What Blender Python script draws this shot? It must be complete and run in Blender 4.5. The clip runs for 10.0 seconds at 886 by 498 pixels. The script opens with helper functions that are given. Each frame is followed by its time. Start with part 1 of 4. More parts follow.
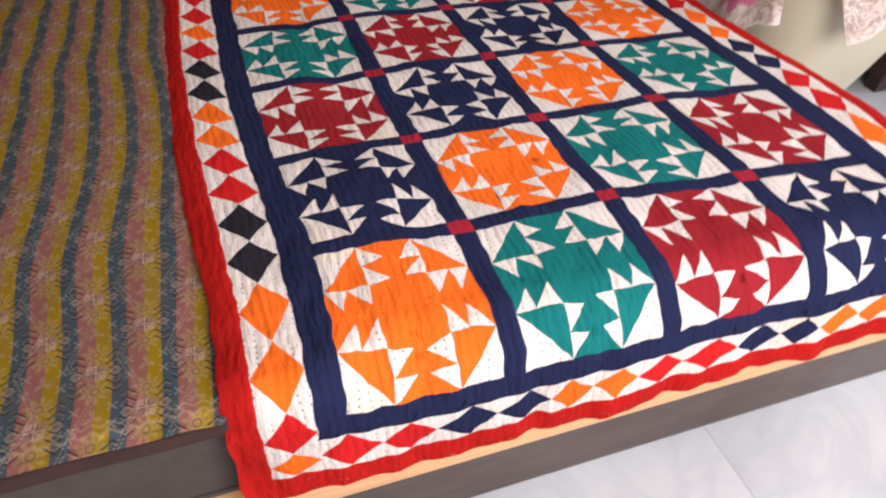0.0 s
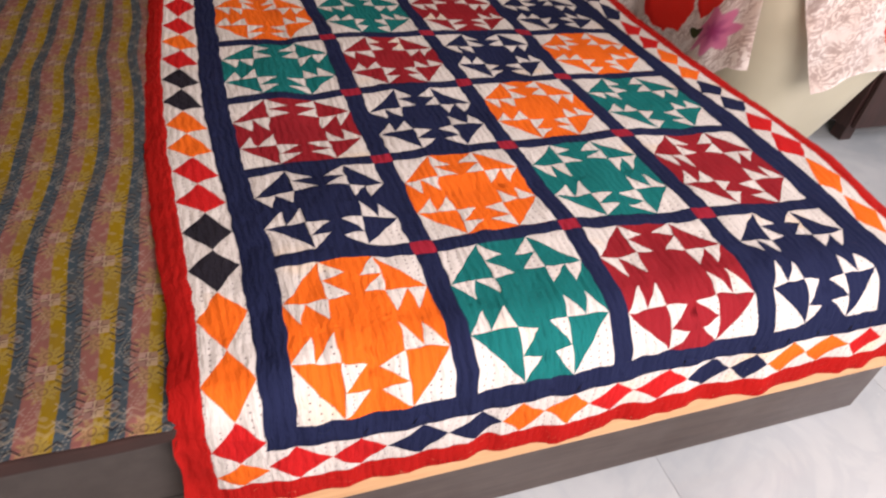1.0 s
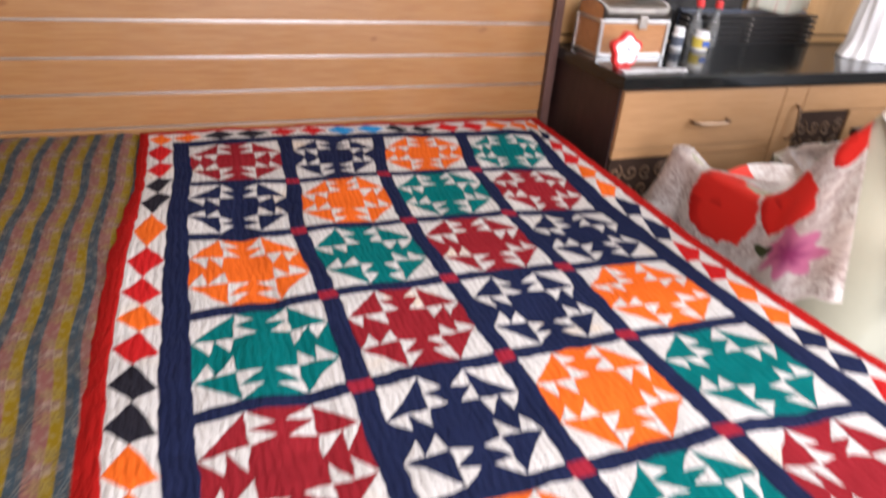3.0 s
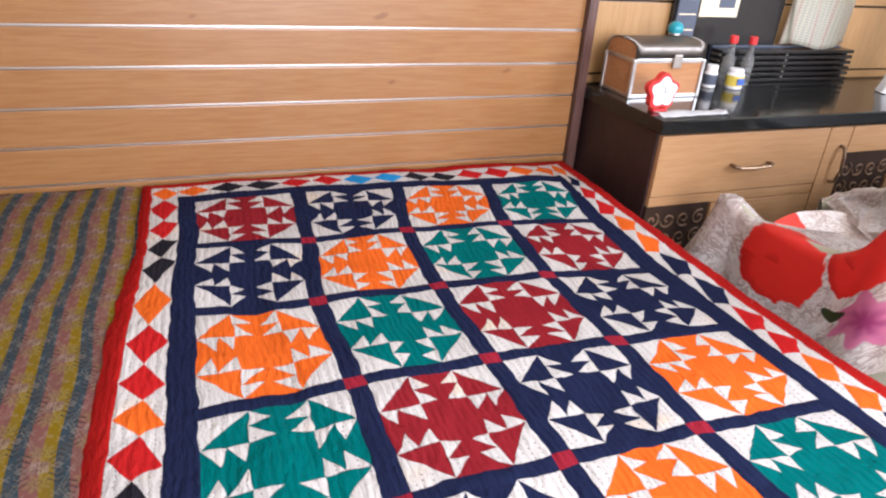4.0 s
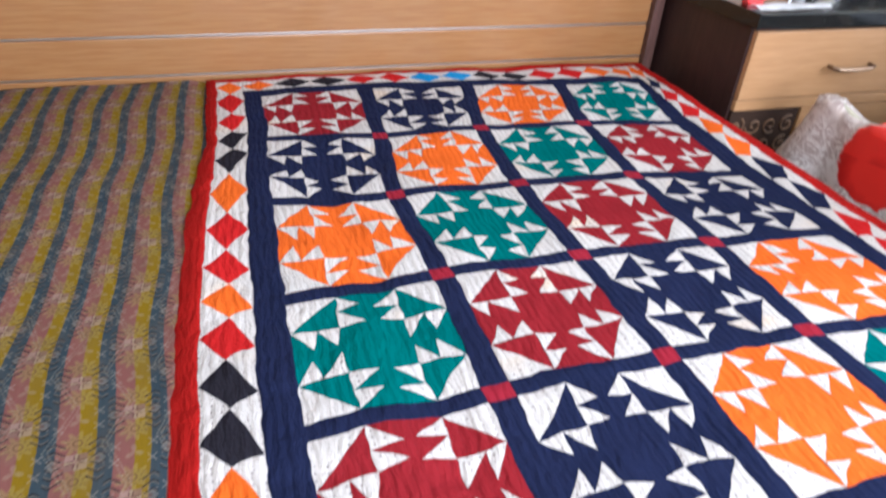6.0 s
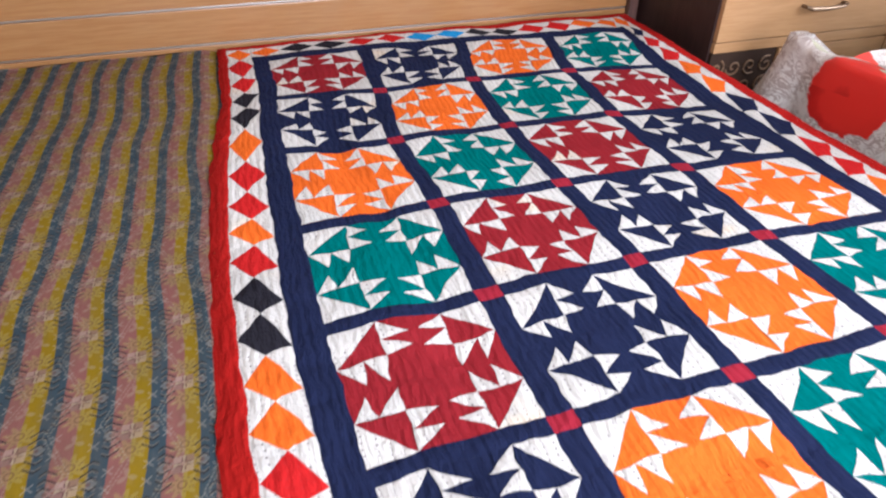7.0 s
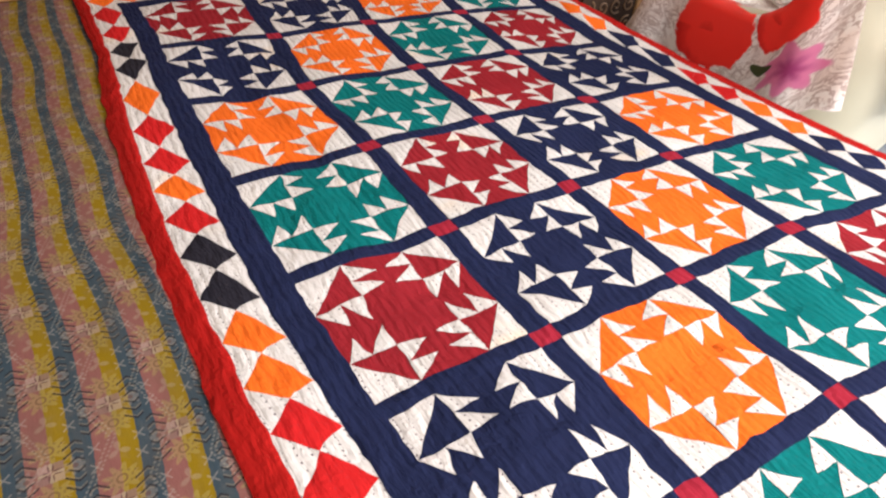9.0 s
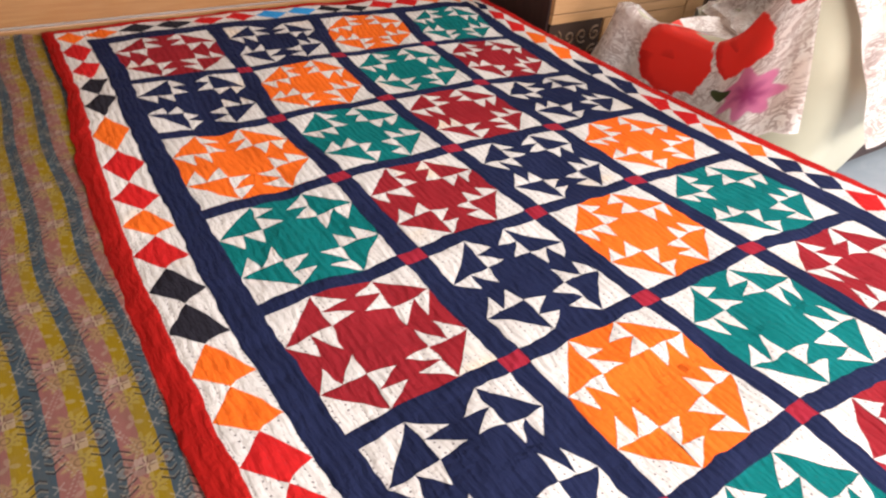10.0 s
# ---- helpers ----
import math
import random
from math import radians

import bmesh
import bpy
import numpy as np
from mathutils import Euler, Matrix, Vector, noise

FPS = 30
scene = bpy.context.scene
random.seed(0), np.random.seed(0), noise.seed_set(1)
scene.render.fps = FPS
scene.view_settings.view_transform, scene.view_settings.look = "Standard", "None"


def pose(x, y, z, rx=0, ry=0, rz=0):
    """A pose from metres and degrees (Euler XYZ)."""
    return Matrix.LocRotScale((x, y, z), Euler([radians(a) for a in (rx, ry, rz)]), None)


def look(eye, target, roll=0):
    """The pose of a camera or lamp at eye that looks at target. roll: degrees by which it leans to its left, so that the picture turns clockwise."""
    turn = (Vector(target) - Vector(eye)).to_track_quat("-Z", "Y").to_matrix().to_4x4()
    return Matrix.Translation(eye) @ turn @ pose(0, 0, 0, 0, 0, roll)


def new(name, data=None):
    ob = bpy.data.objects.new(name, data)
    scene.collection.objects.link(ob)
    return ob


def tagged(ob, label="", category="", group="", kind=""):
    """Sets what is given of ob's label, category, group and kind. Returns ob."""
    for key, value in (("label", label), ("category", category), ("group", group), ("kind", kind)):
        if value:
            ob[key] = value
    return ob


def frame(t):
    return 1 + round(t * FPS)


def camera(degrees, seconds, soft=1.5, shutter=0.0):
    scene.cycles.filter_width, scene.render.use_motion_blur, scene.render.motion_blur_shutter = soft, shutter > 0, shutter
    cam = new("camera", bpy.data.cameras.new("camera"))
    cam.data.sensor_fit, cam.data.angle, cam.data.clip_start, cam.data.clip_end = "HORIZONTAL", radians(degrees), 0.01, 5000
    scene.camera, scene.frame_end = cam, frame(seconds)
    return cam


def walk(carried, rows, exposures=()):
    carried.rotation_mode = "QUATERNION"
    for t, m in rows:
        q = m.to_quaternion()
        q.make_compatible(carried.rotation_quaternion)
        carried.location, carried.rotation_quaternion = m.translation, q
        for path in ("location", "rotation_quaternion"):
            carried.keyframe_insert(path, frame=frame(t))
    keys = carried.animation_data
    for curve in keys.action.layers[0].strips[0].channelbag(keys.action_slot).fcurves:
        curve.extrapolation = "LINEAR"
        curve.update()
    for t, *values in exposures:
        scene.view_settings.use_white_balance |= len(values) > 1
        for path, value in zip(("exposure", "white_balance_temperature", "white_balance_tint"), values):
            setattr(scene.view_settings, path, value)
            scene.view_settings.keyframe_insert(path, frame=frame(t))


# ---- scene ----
cam = camera(68.0, 10.0, soft=2.2, shutter=0.6)
PATH = [
    (0, (-0.542, -0.437, 1.071), (-0.022, 0.932, -0.291), 3.2),
    (0.5, (-0.534, -0.453, 1.089), (0.009, 0.931, -0.249), 7.1),
    (1, (-0.522, -0.459, 1.083), (0.068, 0.934, -0.226), 7.7),
    (1.5, (-0.509, -0.441, 1.091), (0.136, 0.991, -0.147), 9.1),
    (2, (-0.524, -0.349, 1.107), (0.093, 1.153, -0.06), 8.0),
    (2.5, (-0.529, -0.163, 1.109), (0.145, 1.392, 0.047), 4.6),
    (3, (-0.45, -0.012, 1.11), (0.202, 1.61, 0.139), 4.7),
    (3.2, (-0.426, 0.037, 1.113), (0.212, 1.705, 0.212), 6.4),
    (4.3, (-0.463, 0.196, 1.112), (0.203, 1.855, 0.215), 3.2),
    (4.5, (-0.461, 0.204, 1.105), (0.225, 1.863, 0.224), 3.6),
    (5, (-0.487, 0.217, 1.1), (0.178, 1.87, 0.192), 4.5),
    (5.5, (-0.513, 0.229, 1.07), (0.017, 1.905, 0.116), 4.3),
    (6, (-0.527, 0.217, 1.03), (-0.002, 1.799, -0.076), 3.6),
    (6.2, (-0.523, 0.193, 1.035), (-0.016, 1.754, -0.108), 2.2),
    (7.3, (-0.57, 0.028, 1.044), (-0.086, 1.574, -0.129), 0.0),
    (7.5, (-0.586, 0.021, 1.044), (-0.09, 1.561, -0.132), -0.3),
    (8, (-0.594, 0.02, 1.033), (-0.009, 1.461, -0.225), 0.4),
    (8.5, (-0.654, 0.066, 1.01), (0.161, 1.343, -0.295), 4.1),
    (9, (-0.699, 0.096, 1.02), (0.162, 1.392, -0.237), 5.2),
    (9.5, (-0.702, 0.101, 1.017), (0.221, 1.393, -0.198), 6.8),
    (10, (-0.69, 0.081, 1.031), (0.244, 1.389, -0.159), 5.0),
]
EXPOSURES = [(0, 0.2, 6800, 24), (0.5, 0.1, 7000, 26), (1.5, 0.12, 7100, 26), (2.5, 0.56, 6500, 20), (4.5, 0.92, 5900, 17), (6.0, 1.0, 5600, 13), (7.5, 0.95, 5850, 14), (8.0, 0.98, 6000, 14), (8.5, 0.92, 6350, 15), (10, 0.84, 6650, 17)]
walk(cam, [(t, look(eye, target, roll)) for t, eye, target, roll in PATH], EXPOSURES)

# ---- light ----
world = bpy.data.worlds.new("world")
scene.world = world
world.use_nodes = True
wn, wl = world.node_tree.nodes, world.node_tree.links
sky = wn.new("ShaderNodeTexSky")
sky.sky_type, sky.sun_disc = "NISHITA", False
sky.sun_elevation, sky.sun_rotation = radians(40), radians(120)
wl.new(sky.outputs[0], wn["Background"].inputs[0])
wn["Background"].inputs[1].default_value = 0.12


def window_light(name, place, target, sx, sy, watts, colour):
    data = bpy.data.lights.new(name, "AREA")
    data.shape, data.size, data.size_y = "RECTANGLE", sx, sy
    data.energy, data.color = watts, colour
    ob = new(name, data)
    ob.matrix_world = look(place, target)
    return ob


window_light("window_daylight", (2.84, -0.45, 1.75), (0.3, 0.6, 0.4), 1.0, 1.2, 50, (0.90, 0.95, 1.0))
window_light("front_window_daylight", (0.18, -1.34, 1.45), (0.6, 0.8, 0.4), 1.5, 1.1, 76, (1.0, 0.97, 0.94))


# ---- material helpers ----
class X:
    """A value in a node tree, with arithmetic."""

    def __init__(self, tree, out):
        self.tree, self.out = tree, out

    def op(self, kind, *others, clamp=False):
        n = self.tree.nodes.new("ShaderNodeMath")
        n.operation, n.use_clamp = kind, clamp
        for slot, v in enumerate((self, *others)):
            if isinstance(v, X):
                self.tree.links.new(v.out, n.inputs[slot])
            else:
                n.inputs[slot].default_value = v
        return X(self.tree, n.outputs[0])

    def __add__(self, o):
        return self.op("ADD", o)

    def __sub__(self, o):
        return self.op("SUBTRACT", o)

    def __mul__(self, o):
        return self.op("MULTIPLY", o)

    def __truediv__(self, o):
        return self.op("DIVIDE", o)

    def mod(self, m):
        return self.op("FLOORED_MODULO", m)

    def abs(self):
        return self.op("ABSOLUTE")

    def lt(self, o):
        return self.op("LESS_THAN", o)

    def gt(self, o):
        return self.op("GREATER_THAN", o)

    def max(self, o):
        return self.op("MAXIMUM", o)

    def min(self, o):
        return self.op("MINIMUM", o)

    def ramp(self, a, b):
        """0 at a, 1 at b, smooth between."""
        n = self.tree.nodes.new("ShaderNodeMapRange")
        n.interpolation_type = "SMOOTHSTEP"
        self.tree.links.new(self.out, n.inputs[0])
        n.inputs[1].default_value, n.inputs[2].default_value = a, b
        return X(self.tree, n.outputs[0])


class Mat:
    def __init__(self, name, rough=0.6, metal=0.0, spec=0.5):
        self.m = bpy.data.materials.new(name)
        self.m.use_nodes = True
        self.tree = self.m.node_tree
        self.bsdf = self.tree.nodes["Principled BSDF"]
        self.bsdf.inputs["Roughness"].default_value = rough
        self.bsdf.inputs["Metallic"].default_value = metal
        self.bsdf.inputs["Specular IOR Level"].default_value = spec
        self.coord = self.tree.nodes.new("ShaderNodeTexCoord")

    def place(self, kind="Object", scale=(1, 1, 1)):
        n = self.tree.nodes.new("ShaderNodeMapping")
        n.inputs["Scale"].default_value = scale
        self.tree.links.new(self.coord.outputs[kind], n.inputs[0])
        return n.outputs[0]

    def uv(self):
        n = self.tree.nodes.new("ShaderNodeSeparateXYZ")
        self.tree.links.new(self.coord.outputs["UV"], n.inputs[0])
        return X(self.tree, n.outputs[0]), X(self.tree, n.outputs[1])

    def noise(self, size, detail=4, where=None, rough=0.55, distort=0.0):
        n = self.tree.nodes.new("ShaderNodeTexNoise")
        n.inputs["Scale"].default_value = 1.0 / size
        n.inputs["Detail"].default_value, n.inputs["Roughness"].default_value = detail, rough
        n.inputs["Distortion"].default_value = distort
        self.tree.links.new(where if where is not None else self.coord.outputs["Object"], n.inputs["Vector"])
        return X(self.tree, n.outputs["Fac"])

    def voronoi(self, size, where=None, feature="F1"):
        n = self.tree.nodes.new("ShaderNodeTexVoronoi")
        n.feature = feature
        n.inputs["Scale"].default_value = 1.0 / size
        self.tree.links.new(where if where is not None else self.coord.outputs["Object"], n.inputs["Vector"])
        return X(self.tree, n.outputs["Distance"])

    def mix(self, fac, a, b):
        n = self.tree.nodes.new("ShaderNodeMix")
        n.data_type = "RGBA"
        if isinstance(fac, X):
            self.tree.links.new(fac.out, n.inputs[0])
        else:
            n.inputs[0].default_value = fac
        for slot, c in ((6, a), (7, b)):
            if isinstance(c, tuple):
                n.inputs[slot].default_value = (*c, 1)
            else:
                self.tree.links.new(c, n.inputs[slot])
        return n.outputs[2]

    def colour(self, c):
        if isinstance(c, tuple):
            self.bsdf.inputs["Base Color"].default_value = (*c, 1)
        else:
            self.tree.links.new(c, self.bsdf.inputs["Base Color"])
        return self

    def rough(self, x):
        self.tree.links.new(x.out, self.bsdf.inputs["Roughness"])
        return self

    def bump(self, height, strength=0.5, distance=0.002):
        n = self.tree.nodes.new("ShaderNodeBump")
        n.inputs["Strength"].default_value, n.inputs["Distance"].default_value = strength, distance
        self.tree.links.new(height.out, n.inputs["Height"])
        self.tree.links.new(n.outputs[0], self.bsdf.inputs["Normal"])
        return self


def plain(name, c, rough=0.5, metal=0.0, vary=0.12, size=0.05, spec=0.5):
    k = Mat(name, rough, metal, spec)
    n = k.noise(size, 5)
    k.colour(k.mix(n.ramp(0.3, 0.7), tuple(v * (1 - vary) for v in c), tuple(min(1, v * (1 + vary)) for v in c)))
    k.bump(k.noise(size * 0.1, 3), 0.15, 0.0008)
    return k.m


def quilt_cloth(name, c, specks=0.0, rough=0.85, stain=0.0):
    """Hand-stitched cotton: rows of running stitches that pucker the cloth."""
    k = Mat(name, rough, spec=0.03)
    u, v = k.uv()
    wob = k.noise(0.06, 2, k.place("UV")) * 0.016
    row = ((u + wob) / 0.0135).mod(1.0)
    line = (row - 0.5).abs()
    dash = ((v + (u / 0.0135).op("FLOOR") * 0.0043) / 0.0095).mod(1.0)
    fade = k.noise(0.11, 4, k.place("UV"))
    col = k.mix(fade.ramp(0.3, 0.72), tuple(x * 0.9 for x in c), tuple(min(1.0, x * 1.07) for x in c))
    weave = k.noise(0.0016, 2, k.place("UV"))
    col = k.mix(weave * 0.12, col, tuple(x * 0.65 for x in c))
    if stain:
        s = k.noise(0.19, 3, k.place("UV", (1, 1.3, 1)))
        col = k.mix(s.ramp(0.58, 0.72) * stain, col, (0.66, 0.47, 0.26))
    if specks:
        on = k.noise(0.05, 2, k.place("UV")).ramp(0.38, 0.5)
        stitch = line.lt(0.085) * dash.lt(0.26) * on
        col = k.mix(stitch * specks, col, (0.07, 0.05, 0.06))
    k.colour(col)
    puck = k.noise(0.014, 2, k.place("UV", (1.7, 0.4, 1)))
    ridge = line * (dash - 0.5).abs()
    crush = k.noise(0.045, 2, k.place("UV", (1.3, 0.6, 1)), distort=0.5)
    k.bump(puck * 1.5 + crush * 1.7 + line * 0.5 + ridge * 0.6 + weave * 0.1, 0.7, 0.0042)
    return k.m


WHITE = quilt_cloth("white_cotton", (0.49, 0.47, 0.445), 0.85, stain=0.4)
NAVY = quilt_cloth("navy_cotton", (0.0105, 0.0145, 0.042), 0.0)
INK = quilt_cloth("ink_cotton", (0.016, 0.015, 0.021), 0.0)
RED = quilt_cloth("red_cotton", (0.30, 0.010, 0.008), 0.0)
SCARLET = quilt_cloth("scarlet_cotton", (0.40, 0.013, 0.013), 0.12)
ORANGE = quilt_cloth("orange_cotton", (0.61, 0.108, 0.012), 0.12)
TEAL = quilt_cloth("teal_cotton", (0.0, 0.108, 0.106), 0.12)
MAROON = quilt_cloth("maroon_cotton", (0.205, 0.013, 0.018), 0.12)
CRIMSON = quilt_cloth("crimson_cotton", (0.24, 0.015, 0.028), 0.0)
SKYBLUE = quilt_cloth("sky_blue_cotton", (0.02, 0.22, 0.5), 0.3)


KNOTS = [(0.047, 0.855, 0.022, 0.009), (-0.008, 0.904, 0.02, 0.007), (0.45, 0.701, 0.018, 0.008), (0.083, 0.672, 0.012, 0.007), (-0.447, 0.848, 0.012, 0.006), (0.168, 0.907, 0.014, 0.006), (-0.9, 0.76, 0.016, 0.008), (-0.62, 0.62, 0.012, 0.006)]


def wood(name, a, b, rough=0.42, grain=(1, 14, 14), knots=False, coat=0.0):
    k = Mat(name, rough)
    g = k.noise(0.09, 6, k.place("Object", grain), distort=0.6)
    fine = k.noise(0.012, 3, k.place("Object", grain))
    col = k.mix(g.ramp(0.32, 0.7), a, b)
    col = k.mix(fine * 0.22, col, tuple(v * 0.55 for v in a))
    if knots:
        n = k.tree.nodes.new("ShaderNodeSeparateXYZ")
        k.tree.links.new(k.coord.outputs["Object"], n.inputs[0])
        px, pz = X(k.tree, n.outputs[0]), X(k.tree, n.outputs[2])
        wob = (k.noise(0.02, 3) - 0.5) * 0.9
        for kx, kz, rx_, rz_ in KNOTS:
            ex, ez = (px - kx) / rx_, (pz - kz - (px - kx) * 0.25) / rz_
            ring = (ex * ex + ez * ez).op("SQRT") + wob
            col = k.mix(ring.ramp(1.25, 0.45) * 0.65, col, (0.16, 0.06, 0.018))
    k.colour(col)
    k.rough(k.noise(0.12, 3).ramp(0.2, 0.8) * 0.14 + (rough - 0.07))
    k.bump(g + fine * 0.5, 0.12, 0.0008)
    if coat:
        k.bsdf.inputs["Coat Weight"].default_value = coat
        k.bsdf.inputs["Coat Roughness"].default_value = 0.2
    return k.m


PINE = wood("pine_boards", (0.275, 0.124, 0.041), (0.325, 0.165, 0.062), 0.36, (0.7, 10, 13), knots=True, coat=0.25)
BEECH = wood("beech_laminate", (0.34, 0.182, 0.078), (0.40, 0.225, 0.104), 0.4, (0.8, 9, 12))
WALLPLY = wood("ply_panel", (0.37, 0.203, 0.076), (0.43, 0.252, 0.104), 0.42, (9, 9, 0.7))
WENGE = wood("wenge_laminate", (0.018, 0.007, 0.006), (0.036, 0.014, 0.012), 0.5, (10, 10, 0.8))
FRAMEWOOD = wood("walnut_board", (0.040, 0.027, 0.023), (0.064, 0.046, 0.039), 0.42, (0.8, 9, 12))
LEDGE = wood("pine_ledge", (0.52, 0.29, 0.135), (0.60, 0.36, 0.18), 0.45, (0.7, 10, 12))
POST = wood("brown_post", (0.07, 0.035, 0.028), (0.12, 0.06, 0.05), 0.35, (10, 10, 0.8))

k = Mat("black_granite", 0.16, spec=0.42)
n1 = k.noise(0.006, 3).ramp(0.62, 0.75)
k.colour(k.mix(n1, (0.008, 0.009, 0.009), (0.03, 0.034, 0.033)))
k.rough(k.noise(0.1, 4).ramp(0.3, 0.8) * 0.06 + 0.09)
GRANITE = k.m

k = Mat("marble_floor", 0.16)
vein = (k.noise(0.32, 7, distort=1.4) - 0.5).abs()
cloud = k.noise(0.5, 5)
col = k.mix(cloud.ramp(0.3, 0.7), (0.26, 0.295, 0.315), (0.37, 0.405, 0.42))
col = k.mix((vein.ramp(0.0, 0.06) * -1.0 + 1.0) * 0.2, col, (0.22, 0.27, 0.30))
k.colour(col)
k.rough(k.noise(0.2, 4).ramp(0.3, 0.8) * 0.16 + 0.12)
MARBLE = k.m

WALL = plain("cream_wall_paint", (0.74, 0.69, 0.61), 0.75, vary=0.05, size=0.4)
CEILING = plain("white_ceiling_paint", (0.8, 0.79, 0.76), 0.85, vary=0.03, size=0.4)
ALU = plain("aluminium_strip", (0.60, 0.585, 0.565), 0.35, 1.0, 0.05)
STEEL = plain("brushed_steel", (0.40, 0.36, 0.32), 0.46, 1.0, 0.08)
BRONZE = plain("aged_bronze", (0.20, 0.13, 0.08), 0.38, 0.8, 0.15)
BLACK = plain("black_lacquer", (0.012, 0.011, 0.011), 0.25)
CREAM = plain("cream_plastic", (0.44, 0.425, 0.32), 0.34, vary=0.06, size=0.25)
WHITEPLASTIC = plain("white_plastic", (0.82, 0.82, 0.82), 0.35, vary=0.03)
REDPLASTIC = plain("red_plastic", (0.62, 0.03, 0.03), 0.35)
TEALPLASTIC = plain("teal_plastic", (0.02, 0.26, 0.32), 0.3)
GREYCLOTH = plain("grey_mattress_cloth", (0.040, 0.034, 0.031), 0.9, vary=0.12, size=0.03)
BROWNCLOTH = plain("dark_brown_sheet", (0.022, 0.008, 0.006), 0.9, vary=0.2)
PAPER = plain("cream_paper", (0.74, 0.66, 0.48), 0.8, vary=0.06)
YELLOW = plain("yellow_label", (0.72, 0.56, 0.08), 0.5)
BLUE = plain("blue_label", (0.05, 0.12, 0.42), 0.5)
SLATE = plain("slate_card", (0.07, 0.085, 0.12), 0.5)
SCROLL = plain("carved_bronze_scroll", (0.15, 0.088, 0.05), 0.6, spec=0.2)
CARVE = plain("dark_carved_ground", (0.030, 0.016, 0.010), 0.75, spec=0.15)
CARAMEL = wood("caramel_veneer", (0.36, 0.16, 0.06), (0.46, 0.22, 0.09), 0.3, (0.9, 9, 9))
PINKCLOTH = plain("pink_cloth", (0.52, 0.09, 0.13), 0.85)

# Printed bedspread: mustard, grey-blue and dusty pink stripes with medallions, sprigs and dotted zigzags.
k = Mat("striped_print_cotton", 0.85, spec=0.15)
u, v = k.uv()
u2 = u + (k.noise(0.42, 1, k.place("UV")) - 0.5) * 0.065 - 0.024
PERIOD = 0.0605
ph2 = (u2 / PERIOD).mod(1.0) + (k.noise(0.006, 3, k.place("UV")) - 0.5) * 0.05
PINK, MUSTARD, SLATEBLUE = (0.31, 0.125, 0.108), (0.325, 0.21, 0.008), (0.054, 0.088, 0.112)
col = k.mix(ph2.ramp(0.35, 0.37), PINK, MUSTARD)
col = k.mix(ph2.ramp(0.66, 0.68), col, SLATEBLUE)
col = k.mix(ph2.ramp(0.98, 1.0), col, PINK)
PALE, DARKLINE = (0.54, 0.42, 0.28), (0.022, 0.022, 0.03)
blot = k.noise(0.02, 5, k.place("UV"))
col = k.mix(blot.ramp(0.52, 0.75) * 0.12, col, (0.42, 0.32, 0.22))
# each column of medallions is shifted half a repeat against its neighbour
column = ((u2 + PERIOD * 0.15) / PERIOD).op("FLOOR")
cu = (u2 + PERIOD * 0.15).mod(PERIOD) - PERIOD * 0.5
cv = (v + column * 0.064 + 0.02).mod(0.128) - 0.064
rad = (cu * cu + cv * cv).op("SQRT")
ang = cv.op("ARCTAN2", cu)
# pale fans above, below and beside the medallion
for off in (-0.028, 0.028):
    cw = cv - off
    r2 = (cu * cu + cw * cw).op("SQRT")
    a2 = cw.op("ARCTAN2", cu)
    bloom = (r2 / ((a2 * 9.0).op("COSINE") * 0.0045 + 0.0150)).ramp(1.05, 0.92)
    col = k.mix(bloom * 0.36, col, (0.50, 0.40, 0.14))
    col = k.mix((r2.lt(0.0110) * r2.gt(0.0085)) * (a2 * 9.0).op("SINE").gt(0.1) * 0.42, col, (0.15, 0.10, 0.03))
    col = k.mix((r2.lt(0.0058) * r2.gt(0.0036)) * 0.7, col, (0.19, 0.10, 0.05))
side = cu.abs() - 0.0215
r3 = (side * side + cv * cv).op("SQRT")
a3 = cv.op("ARCTAN2", side)
col = k.mix((r3 / ((a3 * 7.0).op("COSINE") * 0.0032 + 0.0092)).ramp(1.06, 0.92) * 0.28, col, (0.46, 0.40, 0.35))
col = k.mix(r3.lt(0.0028) * 0.7, col, (0.16, 0.08, 0.07))
# checked square with curls in the middle
square = cu.abs().max(cv.abs()).lt(0.0115)
col = k.mix(square * 0.55, col, (0.58, 0.43, 0.36))
col = k.mix(square * (cu * cv).gt(0.0) * 0.55, col, (0.20, 0.085, 0.08))
petal = (rad / ((ang * 4.0).op("COSINE") * 0.0042 + 0.0080)).ramp(1.08, 0.92)
col = k.mix(petal * (rad.gt(0.0032)) * 0.65, col, (0.10, 0.04, 0.042))
col = k.mix(petal * ((ang * 4.0).op("COSINE").gt(0.75)) * 0.8, col, PALE)
# stacked chevrons at the four corners
bx = cu.abs() - 0.0235
by = cv.abs() - 0.0185
inside = bx.abs().lt(0.0120) * by.abs().lt(0.0155)
stack = ((by + bx.abs() * 0.7) / 0.0112).mod(1.0)
col = k.mix(inside * stack.lt(0.27) * 0.8, col, DARKLINE)
col = k.mix(inside * stack.gt(0.82) * 0.25, col, PALE)
# scalloped lines along the hem
hem_wave = (((u / 0.02).mod(1.0) - 0.5).abs() * 0.012 + v)
col = k.mix(((hem_wave - 0.026).abs().lt(0.0022)).max((hem_wave - 0.036).abs().lt(0.0014)) * 0.25, col, (0.62, 0.50, 0.33))
